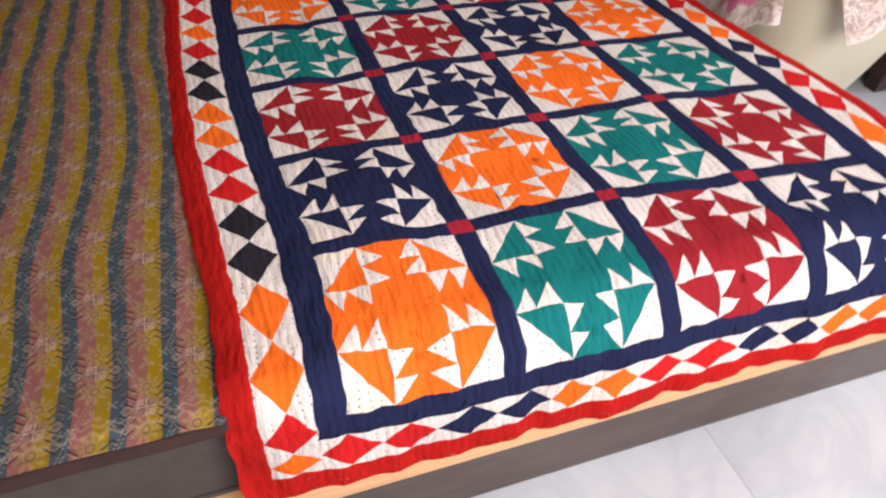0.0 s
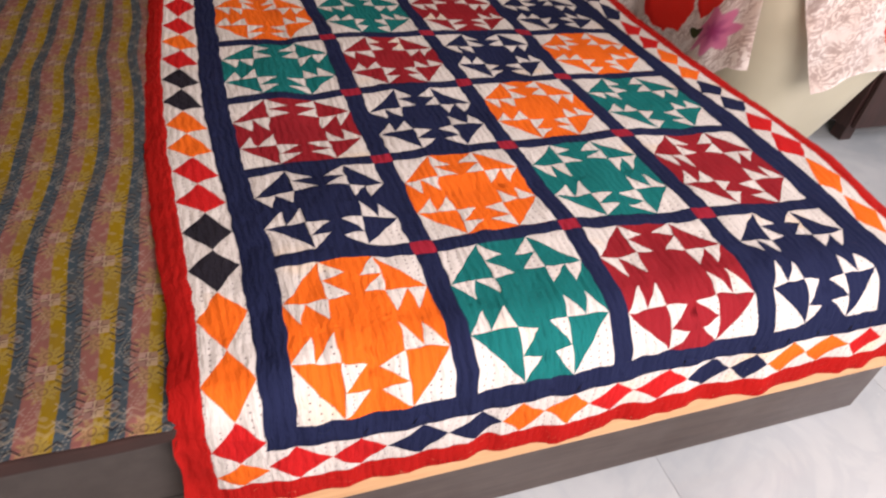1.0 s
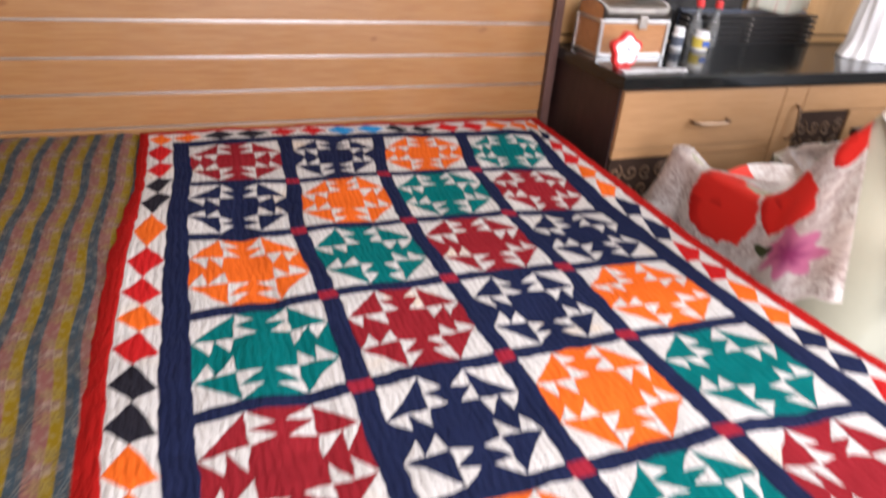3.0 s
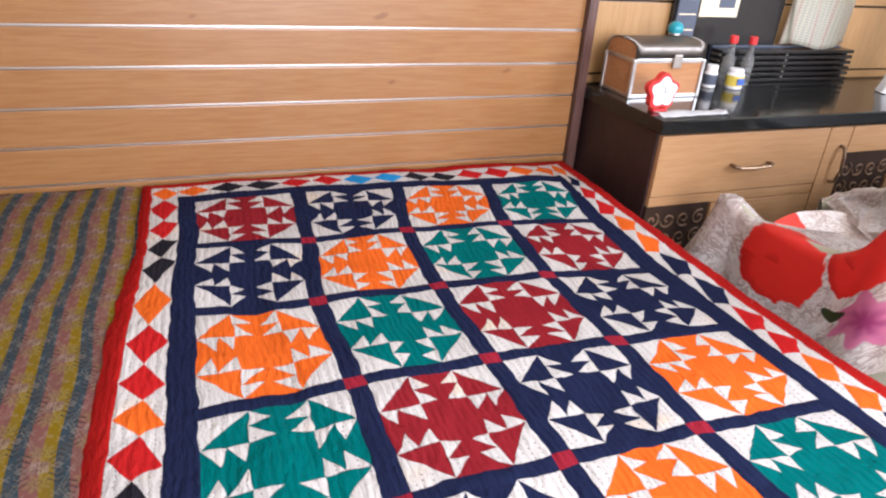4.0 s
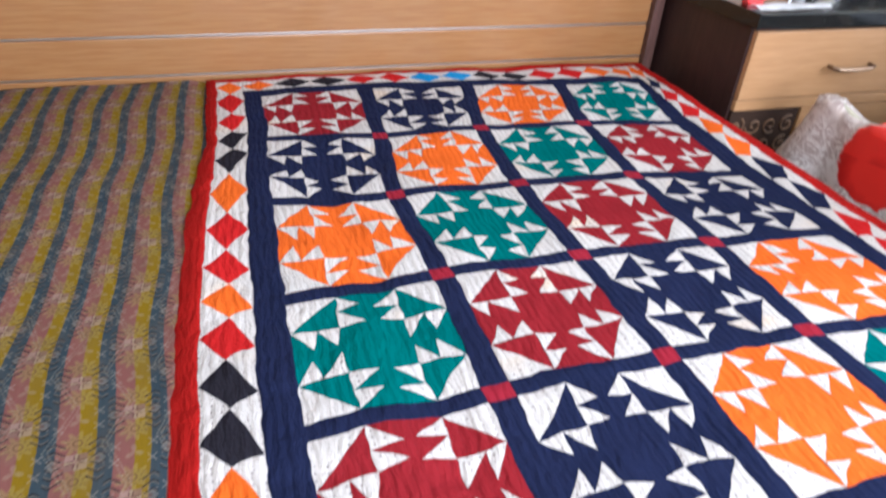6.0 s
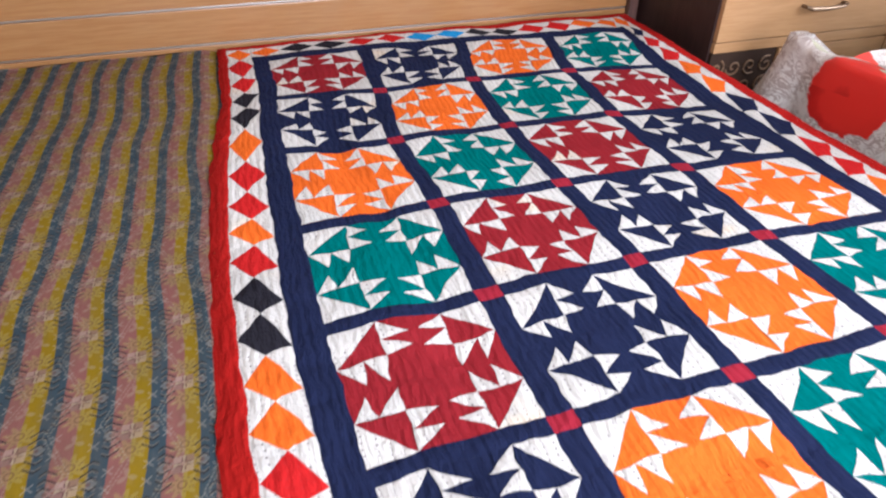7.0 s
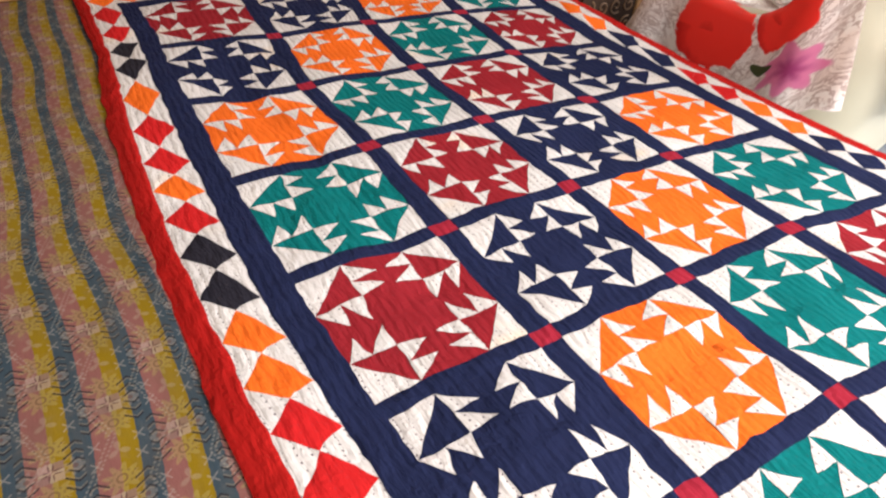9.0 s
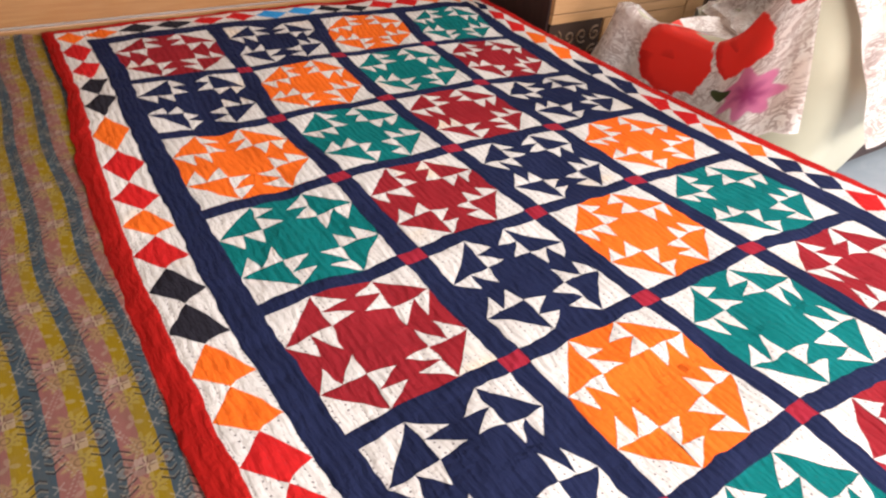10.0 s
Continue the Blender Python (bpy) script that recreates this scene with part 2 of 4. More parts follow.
# little crosses and sprigs halfway between medallions
sv = (v + column * 0.064 + 0.084).mod(0.128) - 0.064
s_r = (cu * cu + sv * sv).op("SQRT")
s_a = sv.op("ARCTAN2", cu)
sprig = (s_r / ((s_a * 3.0 + 1.2).op("COSINE") * 0.0055 + 0.0062)).ramp(1.1, 0.85)
col = k.mix(sprig * 0.30, col, (0.52, 0.42, 0.30))
dx = cu.abs() - 0.021
dz = sv.abs() - 0.012
cross = (((dx + dz).abs().lt(0.0013)).max((dx - dz).abs().lt(0.0013))) * dx.abs().max(dz.abs()).lt(0.0058)
col = k.mix(cross * 0.32, col, (0.58, 0.52, 0.46))
# double dotted zigzag
zig = (((v / 0.128).mod(1.0) - 0.5).abs() * 0.06 + u2 + 0.012).mod(PERIOD) - PERIOD * 0.5
dots = ((v / 0.0048).mod(1.0).lt(0.55)) * ((zig - 0.0027).abs().lt(0.0013)).max((zig + 0.0027).abs().lt(0.0013))
col = k.mix(dots * ((v / 0.0048).mod(1.0).lt(0.55)) * 0.28, col, (0.56, 0.50, 0.40))
worn = k.noise(0.035, 4, k.place("UV", (1.0, 0.6, 1))).ramp(0.4, 0.7)
col = k.mix(worn * 0.22, col, (0.17, 0.13, 0.085))
k.colour(col)
k.bump(k.noise(0.03, 3, k.place("UV", (1.5, 0.5, 1))) + k.noise(0.0016, 2, k.place("UV")) * 0.2, 0.5, 0.004)
STRIPES = k.m

# Rose-printed satin cover: off-white ground, brown scrollwork, red roses, pink lilies.
ROSES = [(0.185, 0.060, 0.108, 0.090, 0), (0.352, 0.045, 0.075, 0.070, 1.15), (0.45, 0.02, 0.028, 0.05, 0.4), (0.83, 0.24, 0.06, 0.13, 0),
         (1.25, 0.06, 0.09, 0.08, 0), (-0.25, -0.2, 0.09, 0.08, 0), (0.75, -0.22, 0.09, 0.08, 0)]
LILIES = [(0.415, 0.235, 0.066, 0.066, 1.0), (0.30, -0.05, 0.13, 0.05, 0), (0.75, 0.12, 0.05, 0.09, 0), (1.15, 0.24, 0.05, 0.06, 0)]
k = Mat("rose_print_satin", 0.38, spec=0.5)
u, v = k.uv()
sc = (k.noise(0.034, 5, k.place("UV"), distort=2.2) - 0.5).abs()
pale = k.noise(0.09, 3, k.place("UV"))
col = k.mix(pale.ramp(0.35, 0.65), (0.90, 0.81, 0.76), (0.93, 0.89, 0.86))
dens = k.noise(0.075, 2, k.place("UV")).ramp(0.32, 0.52)
col = k.mix((sc.ramp(0.01, 0.085) * -1.0 + 1.0) * dens * 0.62, col, (0.33, 0.19, 0.15))
wavy = (k.noise(0.025, 3, k.place("UV")) - 0.5) * 0.45
for ru, rv, ra, rb, shear in LILIES:
    du = u - ru
    dv = v - rv - du * shear
    ang = dv.op("ARCTAN2", du)
    rr = ((du / ra) * (du / ra) + (dv / rb) * (dv / rb)).op("SQRT") / ((ang * 7.0 + 0.6).op("COSINE") * 0.17 + 0.9)
    mask = (rr + wavy * 0.8).ramp(1.04, 0.88)
    inner = k.mix((rr + wavy).ramp(0.1, 0.8), (0.44, 0.07, 0.22), (0.78, 0.27, 0.46))
    col = k.mix(mask, col, inner)
    leaf = ((du + ra * 1.05) / 0.028) * ((du + ra * 1.05) / 0.028) + ((dv + 0.015) / 0.013) * ((dv + 0.015) / 0.013)
    col = k.mix((leaf + wavy).ramp(1.1, 0.8), col, (0.07, 0.09, 0.035))
for ru, rv, ra, rb, shear in ROSES:
    du, dv = (u - ru) / ra, (v - rv - (u - ru) * shear) / rb
    rr = (du * du + dv * dv).op("SQRT") + wavy * 0.8
    fold = ((rr * 3.2 + dv.op("ARCTAN2", du) * 0.6).op("SINE") * 0.5 + 0.5)
    red = k.mix(fold.ramp(0.0, 0.35), (0.74, 0.024, 0.018), (0.93, 0.045, 0.030))
    col = k.mix(rr.ramp(1.03, 0.97), col, red)
k.colour(col)
k.bump(k.noise(0.05, 3, k.place("UV")), 0.3, 0.004)
ROSECLOTH = k.m

# Cream printed paper: columns of small grey dashes.
k = Mat("printed_cream_paper", 0.6)
u, v = k.uv()
dash = (v / 0.0085).mod(1.0).lt(0.5) * (u / 0.016).mod(1.0).lt(0.72)
tone = (u / 0.064).mod(1.0)
col = k.mix(dash * 0.55, (0.74, 0.72, 0.58), (0.30, 0.32, 0.34))
col = k.mix(tone.lt(0.2) * dash * 0.5, col, (0.5, 0.12, 0.12))
k.colour(col)
PRINTED = k.m

k = Mat("clear_glass", 0.03)
k.bsdf.inputs["Transmission Weight"].default_value = 0.9
k.bsdf.inputs["IOR"].default_value = 1.3
k.colour((0.85, 0.86, 0.85))
GLASS = k.m
k = Mat("clear_wrap", 0.22)
k.bsdf.inputs["Transmission Weight"].default_value = 0.45
k.colour((0.85, 0.84, 0.80))
k.bump(k.noise(0.02, 4, distort=1.5), 1.0, 0.01)
WRAP = k.m


# ---- mesh helpers ----
def mesh_of(name, bm, material):
    me = bpy.data.meshes.new(name)
    bm.to_mesh(me)
    bm.free()
    for m in material if isinstance(material, (list, tuple)) else (material,):
        me.materials.append(m)
    return me


def part(name, bm, material, parent, label="", smooth=False):
    me = mesh_of(name, bm, material)
    if smooth:
        me.shade_smooth()
    ob = new(name, me)
    ob.parent = parent
    if label:
        ob["label"] = label
    return ob


def thing(name, place, label, category, group="", kind="", turn=0.0):
    ob = new(name)
    ob.empty_display_size = 0.05
    ob.matrix_world = pose(*place, 0, 0, turn)
    return tagged(ob, label, category, group, kind)


def box(x0, x1, y0, y1, z0, z1, bevel=0.003, bm=None, segments=2):
    bm = bm or bmesh.new()
    made = bmesh.ops.create_cube(bm, size=1.0, matrix=Matrix.LocRotScale(((x0 + x1) / 2, (y0 + y1) / 2, (z0 + z1) / 2), None, (x1 - x0, y1 - y0, z1 - z0)))
    if bevel:
        edges = list({e for v in made["verts"] for e in v.link_edges})
        bmesh.ops.bevel(bm, geom=edges, offset=bevel, segments=segments, profile=0.7, affect="EDGES")
    return bm


def lathe(profile, sides=24, centre=(0, 0, 0)):
    """A turned shape from (radius, height) pairs."""
    bm = bmesh.new()
    rings = []
    for r, z in profile:
        rings.append([bm.verts.new((centre[0] + r * math.cos(2 * math.pi * i / sides), centre[1] + r * math.sin(2 * math.pi * i / sides), centre[2] + z)) for i in range(sides)])
    for a, b in zip(rings, rings[1:]):
        for i in range(sides):
            bm.faces.new((a[i], a[(i + 1) % sides], b[(i + 1) % sides], b[i]))
    bm.faces.new(rings[0][::-1])
    bm.faces.new(rings[-1])
    return bm


def tube(points, radius, sides=8):
    bm = bmesh.new()
    pts = [Vector(p) for p in points]
    rings = []
    for i, p in enumerate(pts):
        way = (pts[min(i + 1, len(pts) - 1)] - pts[max(i - 1, 0)]).normalized()
        q = way.to_track_quat("Z", "Y")
        rings.append([bm.verts.new(p + q @ Vector((radius * math.cos(2 * math.pi * s / sides), radius * math.sin(2 * math.pi * s / sides), 0))) for s in range(sides)])
    for a, b in zip(rings, rings[1:]):
        for i in range(sides):
            bm.faces.new((a[i], a[(i + 1) % sides], b[(i + 1) % sides], b[i]))
    bm.faces.new(rings[0][::-1])
    bm.faces.new(rings[-1])
    return bm


def sheet(nu, nv, at, uv_of, thick=0.0):
    """A grid mesh: at(s, t) gives the place, uv_of(s, t) the cloth's own metres, s and t from 0 to 1."""
    bm = bmesh.new()
    layer = bm.loops.layers.uv.new("UVMap")
    grid = [[bm.verts.new(at(i / nu, j / nv)) for j in range(nv + 1)] for i in range(nu + 1)]
    for i in range(nu):
        for j in range(nv):
            f = bm.faces.new((grid[i][j], grid[i + 1][j], grid[i + 1][j + 1], grid[i][j + 1]))
            for lp, (a, b) in zip(f.loops, ((i, j), (i + 1, j), (i + 1, j + 1), (i, j + 1))):
                lp[layer].uv = uv_of(a / nu, b / nv)
    if thick:
        bmesh.ops.solidify(bm, geom=bm.faces[:], thickness=thick)
    return bm


def lerp_table(table, y):
    return float(np.interp(y, [a for a, _ in table], [b for _, b in table]))


# ---- room ----
X0, X1, Y0, Y1, H = -1.62, 2.9, -1.4, 2.13, 2.75


def structure(name, bm, material, label):
    return tagged(part(name, bm, material, None), label, "", "", "structure")


structure("ceiling", box(X0 - 0.15, X1 + 0.15, Y0 - 0.15, Y1 + 0.15, H, H + 0.1, 0), CEILING, "plain white painted ceiling of the bedroom")
structure("wall_north", box(X0 - 0.15, X1 + 0.15, Y1, Y1 + 0.15, -0.05, H, 0), WALL, "cream painted wall behind the bed's headboard")
# Unseen wall, given a dark brown to cut bounce on the bed's left side.
structure("wall_west", box(X0 - 0.15, X0, Y0, Y1, -0.05, H, 0), plain("bounce_cutting_brown", (0.22, 0.16, 0.12), 0.7, vary=0.06, size=0.4), "unseen bedroom side wall, coloured dark brown to cut bounced light")
bm = box(X1, X1 + 0.15, Y0, -0.98, -0.05, H, 0)
box(X1, X1 + 0.15, 0.08, Y1, -0.05, H, 0, bm)
box(X1, X1 + 0.15, -0.98, 0.08, -0.05, 0.75, 0, bm)
box(X1, X1 + 0.15, -0.98, 0.08, 2.35, H, 0, bm)
structure("wall_east", bm, WALL, "cream painted wall with a window opening")
bm = box(X0 - 0.15, -0.62, Y0 - 0.15, Y0, -0.05, H, 0)
box(0.98, X1 + 0.15, Y0 - 0.15, Y0, -0.05, H, 0, bm)
box(-0.62, 0.98, Y0 - 0.15, Y0, 2.1, H, 0, bm)
box(-0.62, 0.98, Y0 - 0.15, Y0, -0.05, 0.8, 0, bm)
structure("wall_south", bm, WALL, "cream painted wall with a wide window opening")

# ---- bed ----
ZB = 0.412
bed = thing("bed", (0, 0, 0), "low double bed with walnut-brown box base and pine headboard", "bed")
BX0, BX1 = -1.22, 0.675
part("front_board", box(BX0, BX1, 0.036, 0.062, 0.0, 0.142, 0.003), FRAMEWOOD, bed, "grey-brown laminated front board")
part("ledge", box(BX0, BX1 + 0.004, 0.030, 0.105, 0.143, 0.200, 0.004), LEDGE, bed, "pale pine top rail")
part("side_board", box(BX1 - 0.026, BX1, 0.064, 2.0, 0.0, 0.142, 0.003), FRAMEWOOD, bed)
part("side_board", box(BX0, BX0 + 0.026, 0.064, 2.0, 0.0, 0.142, 0.003), FRAMEWOOD, bed)
part("side_rail", box(BX1 - 0.06, BX1 + 0.004, 0.107, 2.0, 0.143, 0.200, 0.004), LEDGE, bed)
part("side_rail", box(BX0, BX0 + 0.06, 0.107, 2.0, 0.143, 0.200, 0.004), LEDGE, bed)
part("base_panel", box(BX0 + 0.062, BX1 - 0.062, 0.107, 2.0, 0.15, 0.196, 0.0), FRAMEWOOD, bed)
PLANK = 0.1015
for n in range(9):
    z0 = 0.518 + (n - 2) * PLANK
    part("headboard_plank", box(-1.42, 0.695, 2.032, 2.058, z0 + 0.0032, z0 + PLANK - 0.0032, 0.003), PINE, bed)
    if n:
        part("inlay_strip", box(-1.42, 0.695, 2.0375, 2.05, z0 - 0.0028, z0 + 0.0028, 0.0008), ALU, bed, "thin silvery inlay strip")
part("headboard_back", box(-1.44, 0.70, 2.06, 2.085, 0.0, 1.23, 0.002), POST, bed)
part("headboard_post", box(0.6975, 0.729, 2.012, 2.09, 0.0, 1.25, 0.004), POST, bed, "dark brown upright at the headboard's end")
part("headboard_post", box(-1.475, -1.443, 2.012, 2.09, 0.0, 1.25, 0.004), POST, bed)
part("headboard_cap", box(-1.44, 0.695, 2.02, 2.09, 1.232, 1.26, 0.004), POST, bed)

mattress = thing("mattress", (0, 0, 0), "grey cloth-covered mattress on the bed base", "mattress")
part("mattress_body", box(BX0 + 0.02, -0.60, 0.052, 2.0, 0.201, ZB - 0.028, 0.02, segments=4), GREYCLOTH, mattress, smooth=True)
part("mattress_core", box(-0.598, BX1 - 0.03, 0.062, 2.0, 0.201, ZB - 0.026, 0.062, segments=6), GREYCLOTH, mattress, smooth=True)
for zz in (0.215, 0.372):
    part("piping", tube([(BX0 + 0.03, 0.051, zz), (-0.9, 0.0495, zz), (-0.7, 0.0495, zz), (-0.605, 0.051, zz)], 0.004), GREYCLOTH, mattress)


bm = box(BX0 + 0.01, -0.617, 0.0335, 0.0505, 0.364, 0.3885, 0.006, segments=3)
bmesh.ops.subdivide_edges(bm, edges=[e for e in bm.edges if abs(e.verts[0].co.x - e.verts[1].co.x) > 0.3], cuts=40)
for vert in bm.verts:
    vert.co.z += 0.0022 * math.sin(17 * vert.co.x) * (1 if vert.co.z < 0.376 else 0.2)
    vert.co.y += 0.0012 * math.sin(31 * vert.co.x + 1)
under = part("under_sheet", bm, BROWNCLOTH, None, smooth=True)
tagged(under, "dark brown under-sheet peeking out below the bedspread", "sheet")


def spread_at(s, t):
    x = BX0 - 0.01 + s * (-0.60 - BX0)
    tuck = min(1.0, max(0.0, (x + 0.619) / 0.015))
    y0 = 0.031 + 0.06 * tuck
    y = y0 + t * (2.013 - y0) + max(0.0, 1 - t * 12) * 0.002 * math.sin(11 * x + 0.6)
    z = ZB - 0.006 + 0.0035 * noise.noise((x * 7, y * 2.2, 3.0)) + 0.002 * noise.noise((x * 22, y * 6, 8.0))
    z -= 0.006 * max(0.0, 1 - t / 0.02)
    z -= 0.010 * min(1.0, max(0.0, (x + 0.66) / 0.05))
    return (x, y, max(z, ZB - 0.0185))


def spread_uv(s, t):
    return (s * (-0.597 - BX0), t * 1.977)


spread = thing("bedspread", (0, 0, 0), "striped mustard, grey-blue and dusty pink printed cotton bedspread", "bedspread")
HEM = 0.005
part("cloth_panel", sheet(90, 140, lambda s, t: spread_at(s, HEM + t * (1 - HEM)), lambda s, t: spread_uv(s, HEM + t * (1 - HEM)), 0.002), STRIPES, spread, smooth=True)
part("hem_band", sheet(90, 4, lambda s, t: spread_at(s, t * HEM), lambda s, t: spread_uv(s, t * HEM), 0.002), STRIPES, spread, "narrow stitched hem", smooth=True)

# ---- quilt ----
P, SASH, SASHV = 0.26, 0.036, 0.028
BLOCK, BLOCKV = P - SASH, P - SASHV
R, VBEND = 0.09, 0.12
LINE_Y = [0.05, 0.25, 0.42, 0.58, 0.75, 0.92, 1.1, 1.25, 1.4, 1.6, 1.85]
LINE_X = [[-0.623, -0.629, -0.644, -0.653, -0.657, -0.658, -0.654, -0.652, -0.645, -0.618, -0.621],
          [-0.586, -0.591, -0.605, -0.614, -0.622, -0.626, -0.621, -0.617, -0.608, -0.594, -0.595],
          [-0.520, -0.522, -0.529, -0.541, -0.552, -0.553, -0.551, -0.546, -0.542, -0.530, -0.530],
          [-0.479, -0.474, -0.484, -0.496, -0.503, -0.504, -0.502, -0.503, -0.501, -0.487, -0.488]]
RIGHT = [(-0.3, 0.0), (0.2, 0.003), (0.38, 0.03), (0.54, 0.02), (0.7, 0.004), (0.86, -0.012), (1.05, -0.018), (1.35, -0.006), (1.95, 0.012), (2.1, 0.012)]
# how far the sash crossings lie from an even grid: rows by v, columns by u
NODE_U = [-0.49, -0.26, 0.0, 0.26, 0.492]
NODE_V = [0.0, 0.26, 0.52, 0.78, 1.04, 1.3, 1.56, 1.84, 1.93, 2.0]
NODE_X = [[0.010, 0.007, 0.006, 0.004, 0.004, -0.012, 0.016, 0.036, 0.030, 0.015],
          [-0.005, 0.006, -0.004, -0.003, -0.014, -0.020, -0.003, 0.052, 0.045, 0.02],
          [-0.008, 0.003, -0.006, -0.022, -0.013, -0.024, -0.003, 0.060, 0.05, 0.02],
          [0.0, 0.010, 0.008, -0.004, -0.013, -0.023, 0.002, 0.065, 0.055, 0.012]]
NODE_Y = [[0.0, 0.006, -0.022, -0.026, -0.027, 0.006, 0.035, 0.020, 0.015, 0.010],
          [0.0, -0.001, -0.008, -0.014, -0.015, -0.001, 0.012, 0.034, 0.032, 0.011],
          [0.0, 0.009, -0.002, -0.007, -0.013, -0.006, 0.012, 0.016, 0.010, 0.012],
          [0.0, -0.011, 0.003, -0.009, -0.018, -0.020, -0.003, -0.004, 0.0, 0.012],
          [0.0, -0.022, -0.020, -0.021, -0.043, -0.055, -0.031, -0.022, -0.012, -0.004]]


def along(table, v):
    """A value from a table over NODE_V, eased between its rows."""
    if v <= NODE_V[0]:
        return table[0]
    for i in range(len(NODE_V) - 1):
        if v <= NODE_V[i + 1]:
            f = (v - NODE_V[i]) / (NODE_V[i + 1] - NODE_V[i])
            f = 0.6 * f + 0.4 * f * f * (3 - 2 * f)
            return table[i] + (table[i + 1] - table[i]) * f
    return table[-1]


UL = [-0.645, -0.61, -0.54, -0.49]
UR = [0.492, 0.545, 0.612, 0.658]
VF = [-0.140, -0.100, -0.033, 0.004]
VB = [1.828, 1.876, 1.952, 2.0]


def quilt_at(u, v, h=0.0):
    if u <= NODE_U[0]:
        shift = [float(np.interp(v, LINE_Y, line)) - ul for line, ul in zip(LINE_X, UL)]
        x = u + float(np.interp(u, UL, shift))
        dy = along(NODE_Y[0], v)
    elif u >= NODE_U[4]:
        f = min(1.0, (u - NODE_U[4]) / 0.12)
        x = u + along(NODE_X[3], v) * (1 - f) + lerp_table(RIGHT, v) * f
        dy = along(NODE_Y[4], v)
    else:
        c = next(i for i in range(4) if u <= NODE_U[i + 1])
        f = (u - NODE_U[c]) / (NODE_U[c + 1] - NODE_U[c])
        left = float(np.interp(v, LINE_Y, LINE_X[3])) - UL[3] if c == 0 else along(NODE_X[c - 1], v)
        x = u + left * (1 - f) + along(NODE_X[c], v) * f
        dy = along(NODE_Y[c], v) * (1 - f) + along(NODE_Y[c + 1], v) * f
    x += 0.0042 * noise.noise((u * 14, v * 14, 1.5)) + 0.0034 * noise.noise((u * 44, v * 44, 4.0))
    vv = v + 0.0042 * noise.noise((u * 14, v * 14, 7.5)) + 0.0034 * noise.noise((u * 44, v * 44, 9.0))
    fade = 1.0 - min(1.0, max(0.0, (UL[2] - u) / 0.03, (u - UR[1]) / 0.03)) if v < 1.8 else 1.0
    vv += dy * fade
    edge = min(1.0, max(0.0, min(u - UL[0], UR[3] - u, VB[3] - v) / 0.03))
    lift = -0.006 * (1 - edge) ** 2
    lift += 0.0042 * noise.noise((u * 6, v * 6, 2.2)) + (0.0014 + 0.0032 * max(0.0, 1 - v / 0.5)) * noise.noise((u * 30, v * 12, 5.1))
    lift += 0.019 * math.exp(-((u + 0.39) / 0.07) ** 2 - ((v - 0.36) / 0.15) ** 2) * min(1.0, max(0.0, (v - 0.1) / 0.12))
    lift += 0.004 * math.exp(-((u + 0.12) / 0.09) ** 2 - ((v - 0.44) / 0.03) ** 2)
    lift += 0.0045 * noise.noise((u * 9 + 3, v * 2.4, 11.0))
    lift -= 0.009 * math.exp(-((u + 0.36 - 0.03 * math.sin(3 * v)) / 0.035) ** 2) * min(1.0, max(0.0, (v - 0.57) / 0.1)) * min(1.0, max(0.0, (1.5 - v) / 0.2))
    lift = max(lift, -0.012) + h * (0.35 + 0.65 * edge)
    rad = R - 0.045 * min(1.0, max(0.0, (-0.42 - u) / 0.12))
    bend = VBEND - R + rad
    v_low = bend - rad * math.pi / 2
    if vv >= bend:
        return Vector((x, vv, ZB + lift))
    if vv >= v_low:
        a = (bend - vv) / rad
        return Vector((x, bend - (rad + lift) * math.sin(a), ZB - rad + (rad + lift) * math.cos(a)))
    d = v_low - vv
    ripple = 0.004 * math.sin(u * 31 + 1.3) * min(1, d / 0.1) + 0.0025 * math.sin(u * 77) * min(1, d / 0.1)
    return Vector((x, VBEND - R - 0.06 * d * (0.5 + d / 0.16) - abs(lift) - 0.004 + ripple, ZB - rad - d))


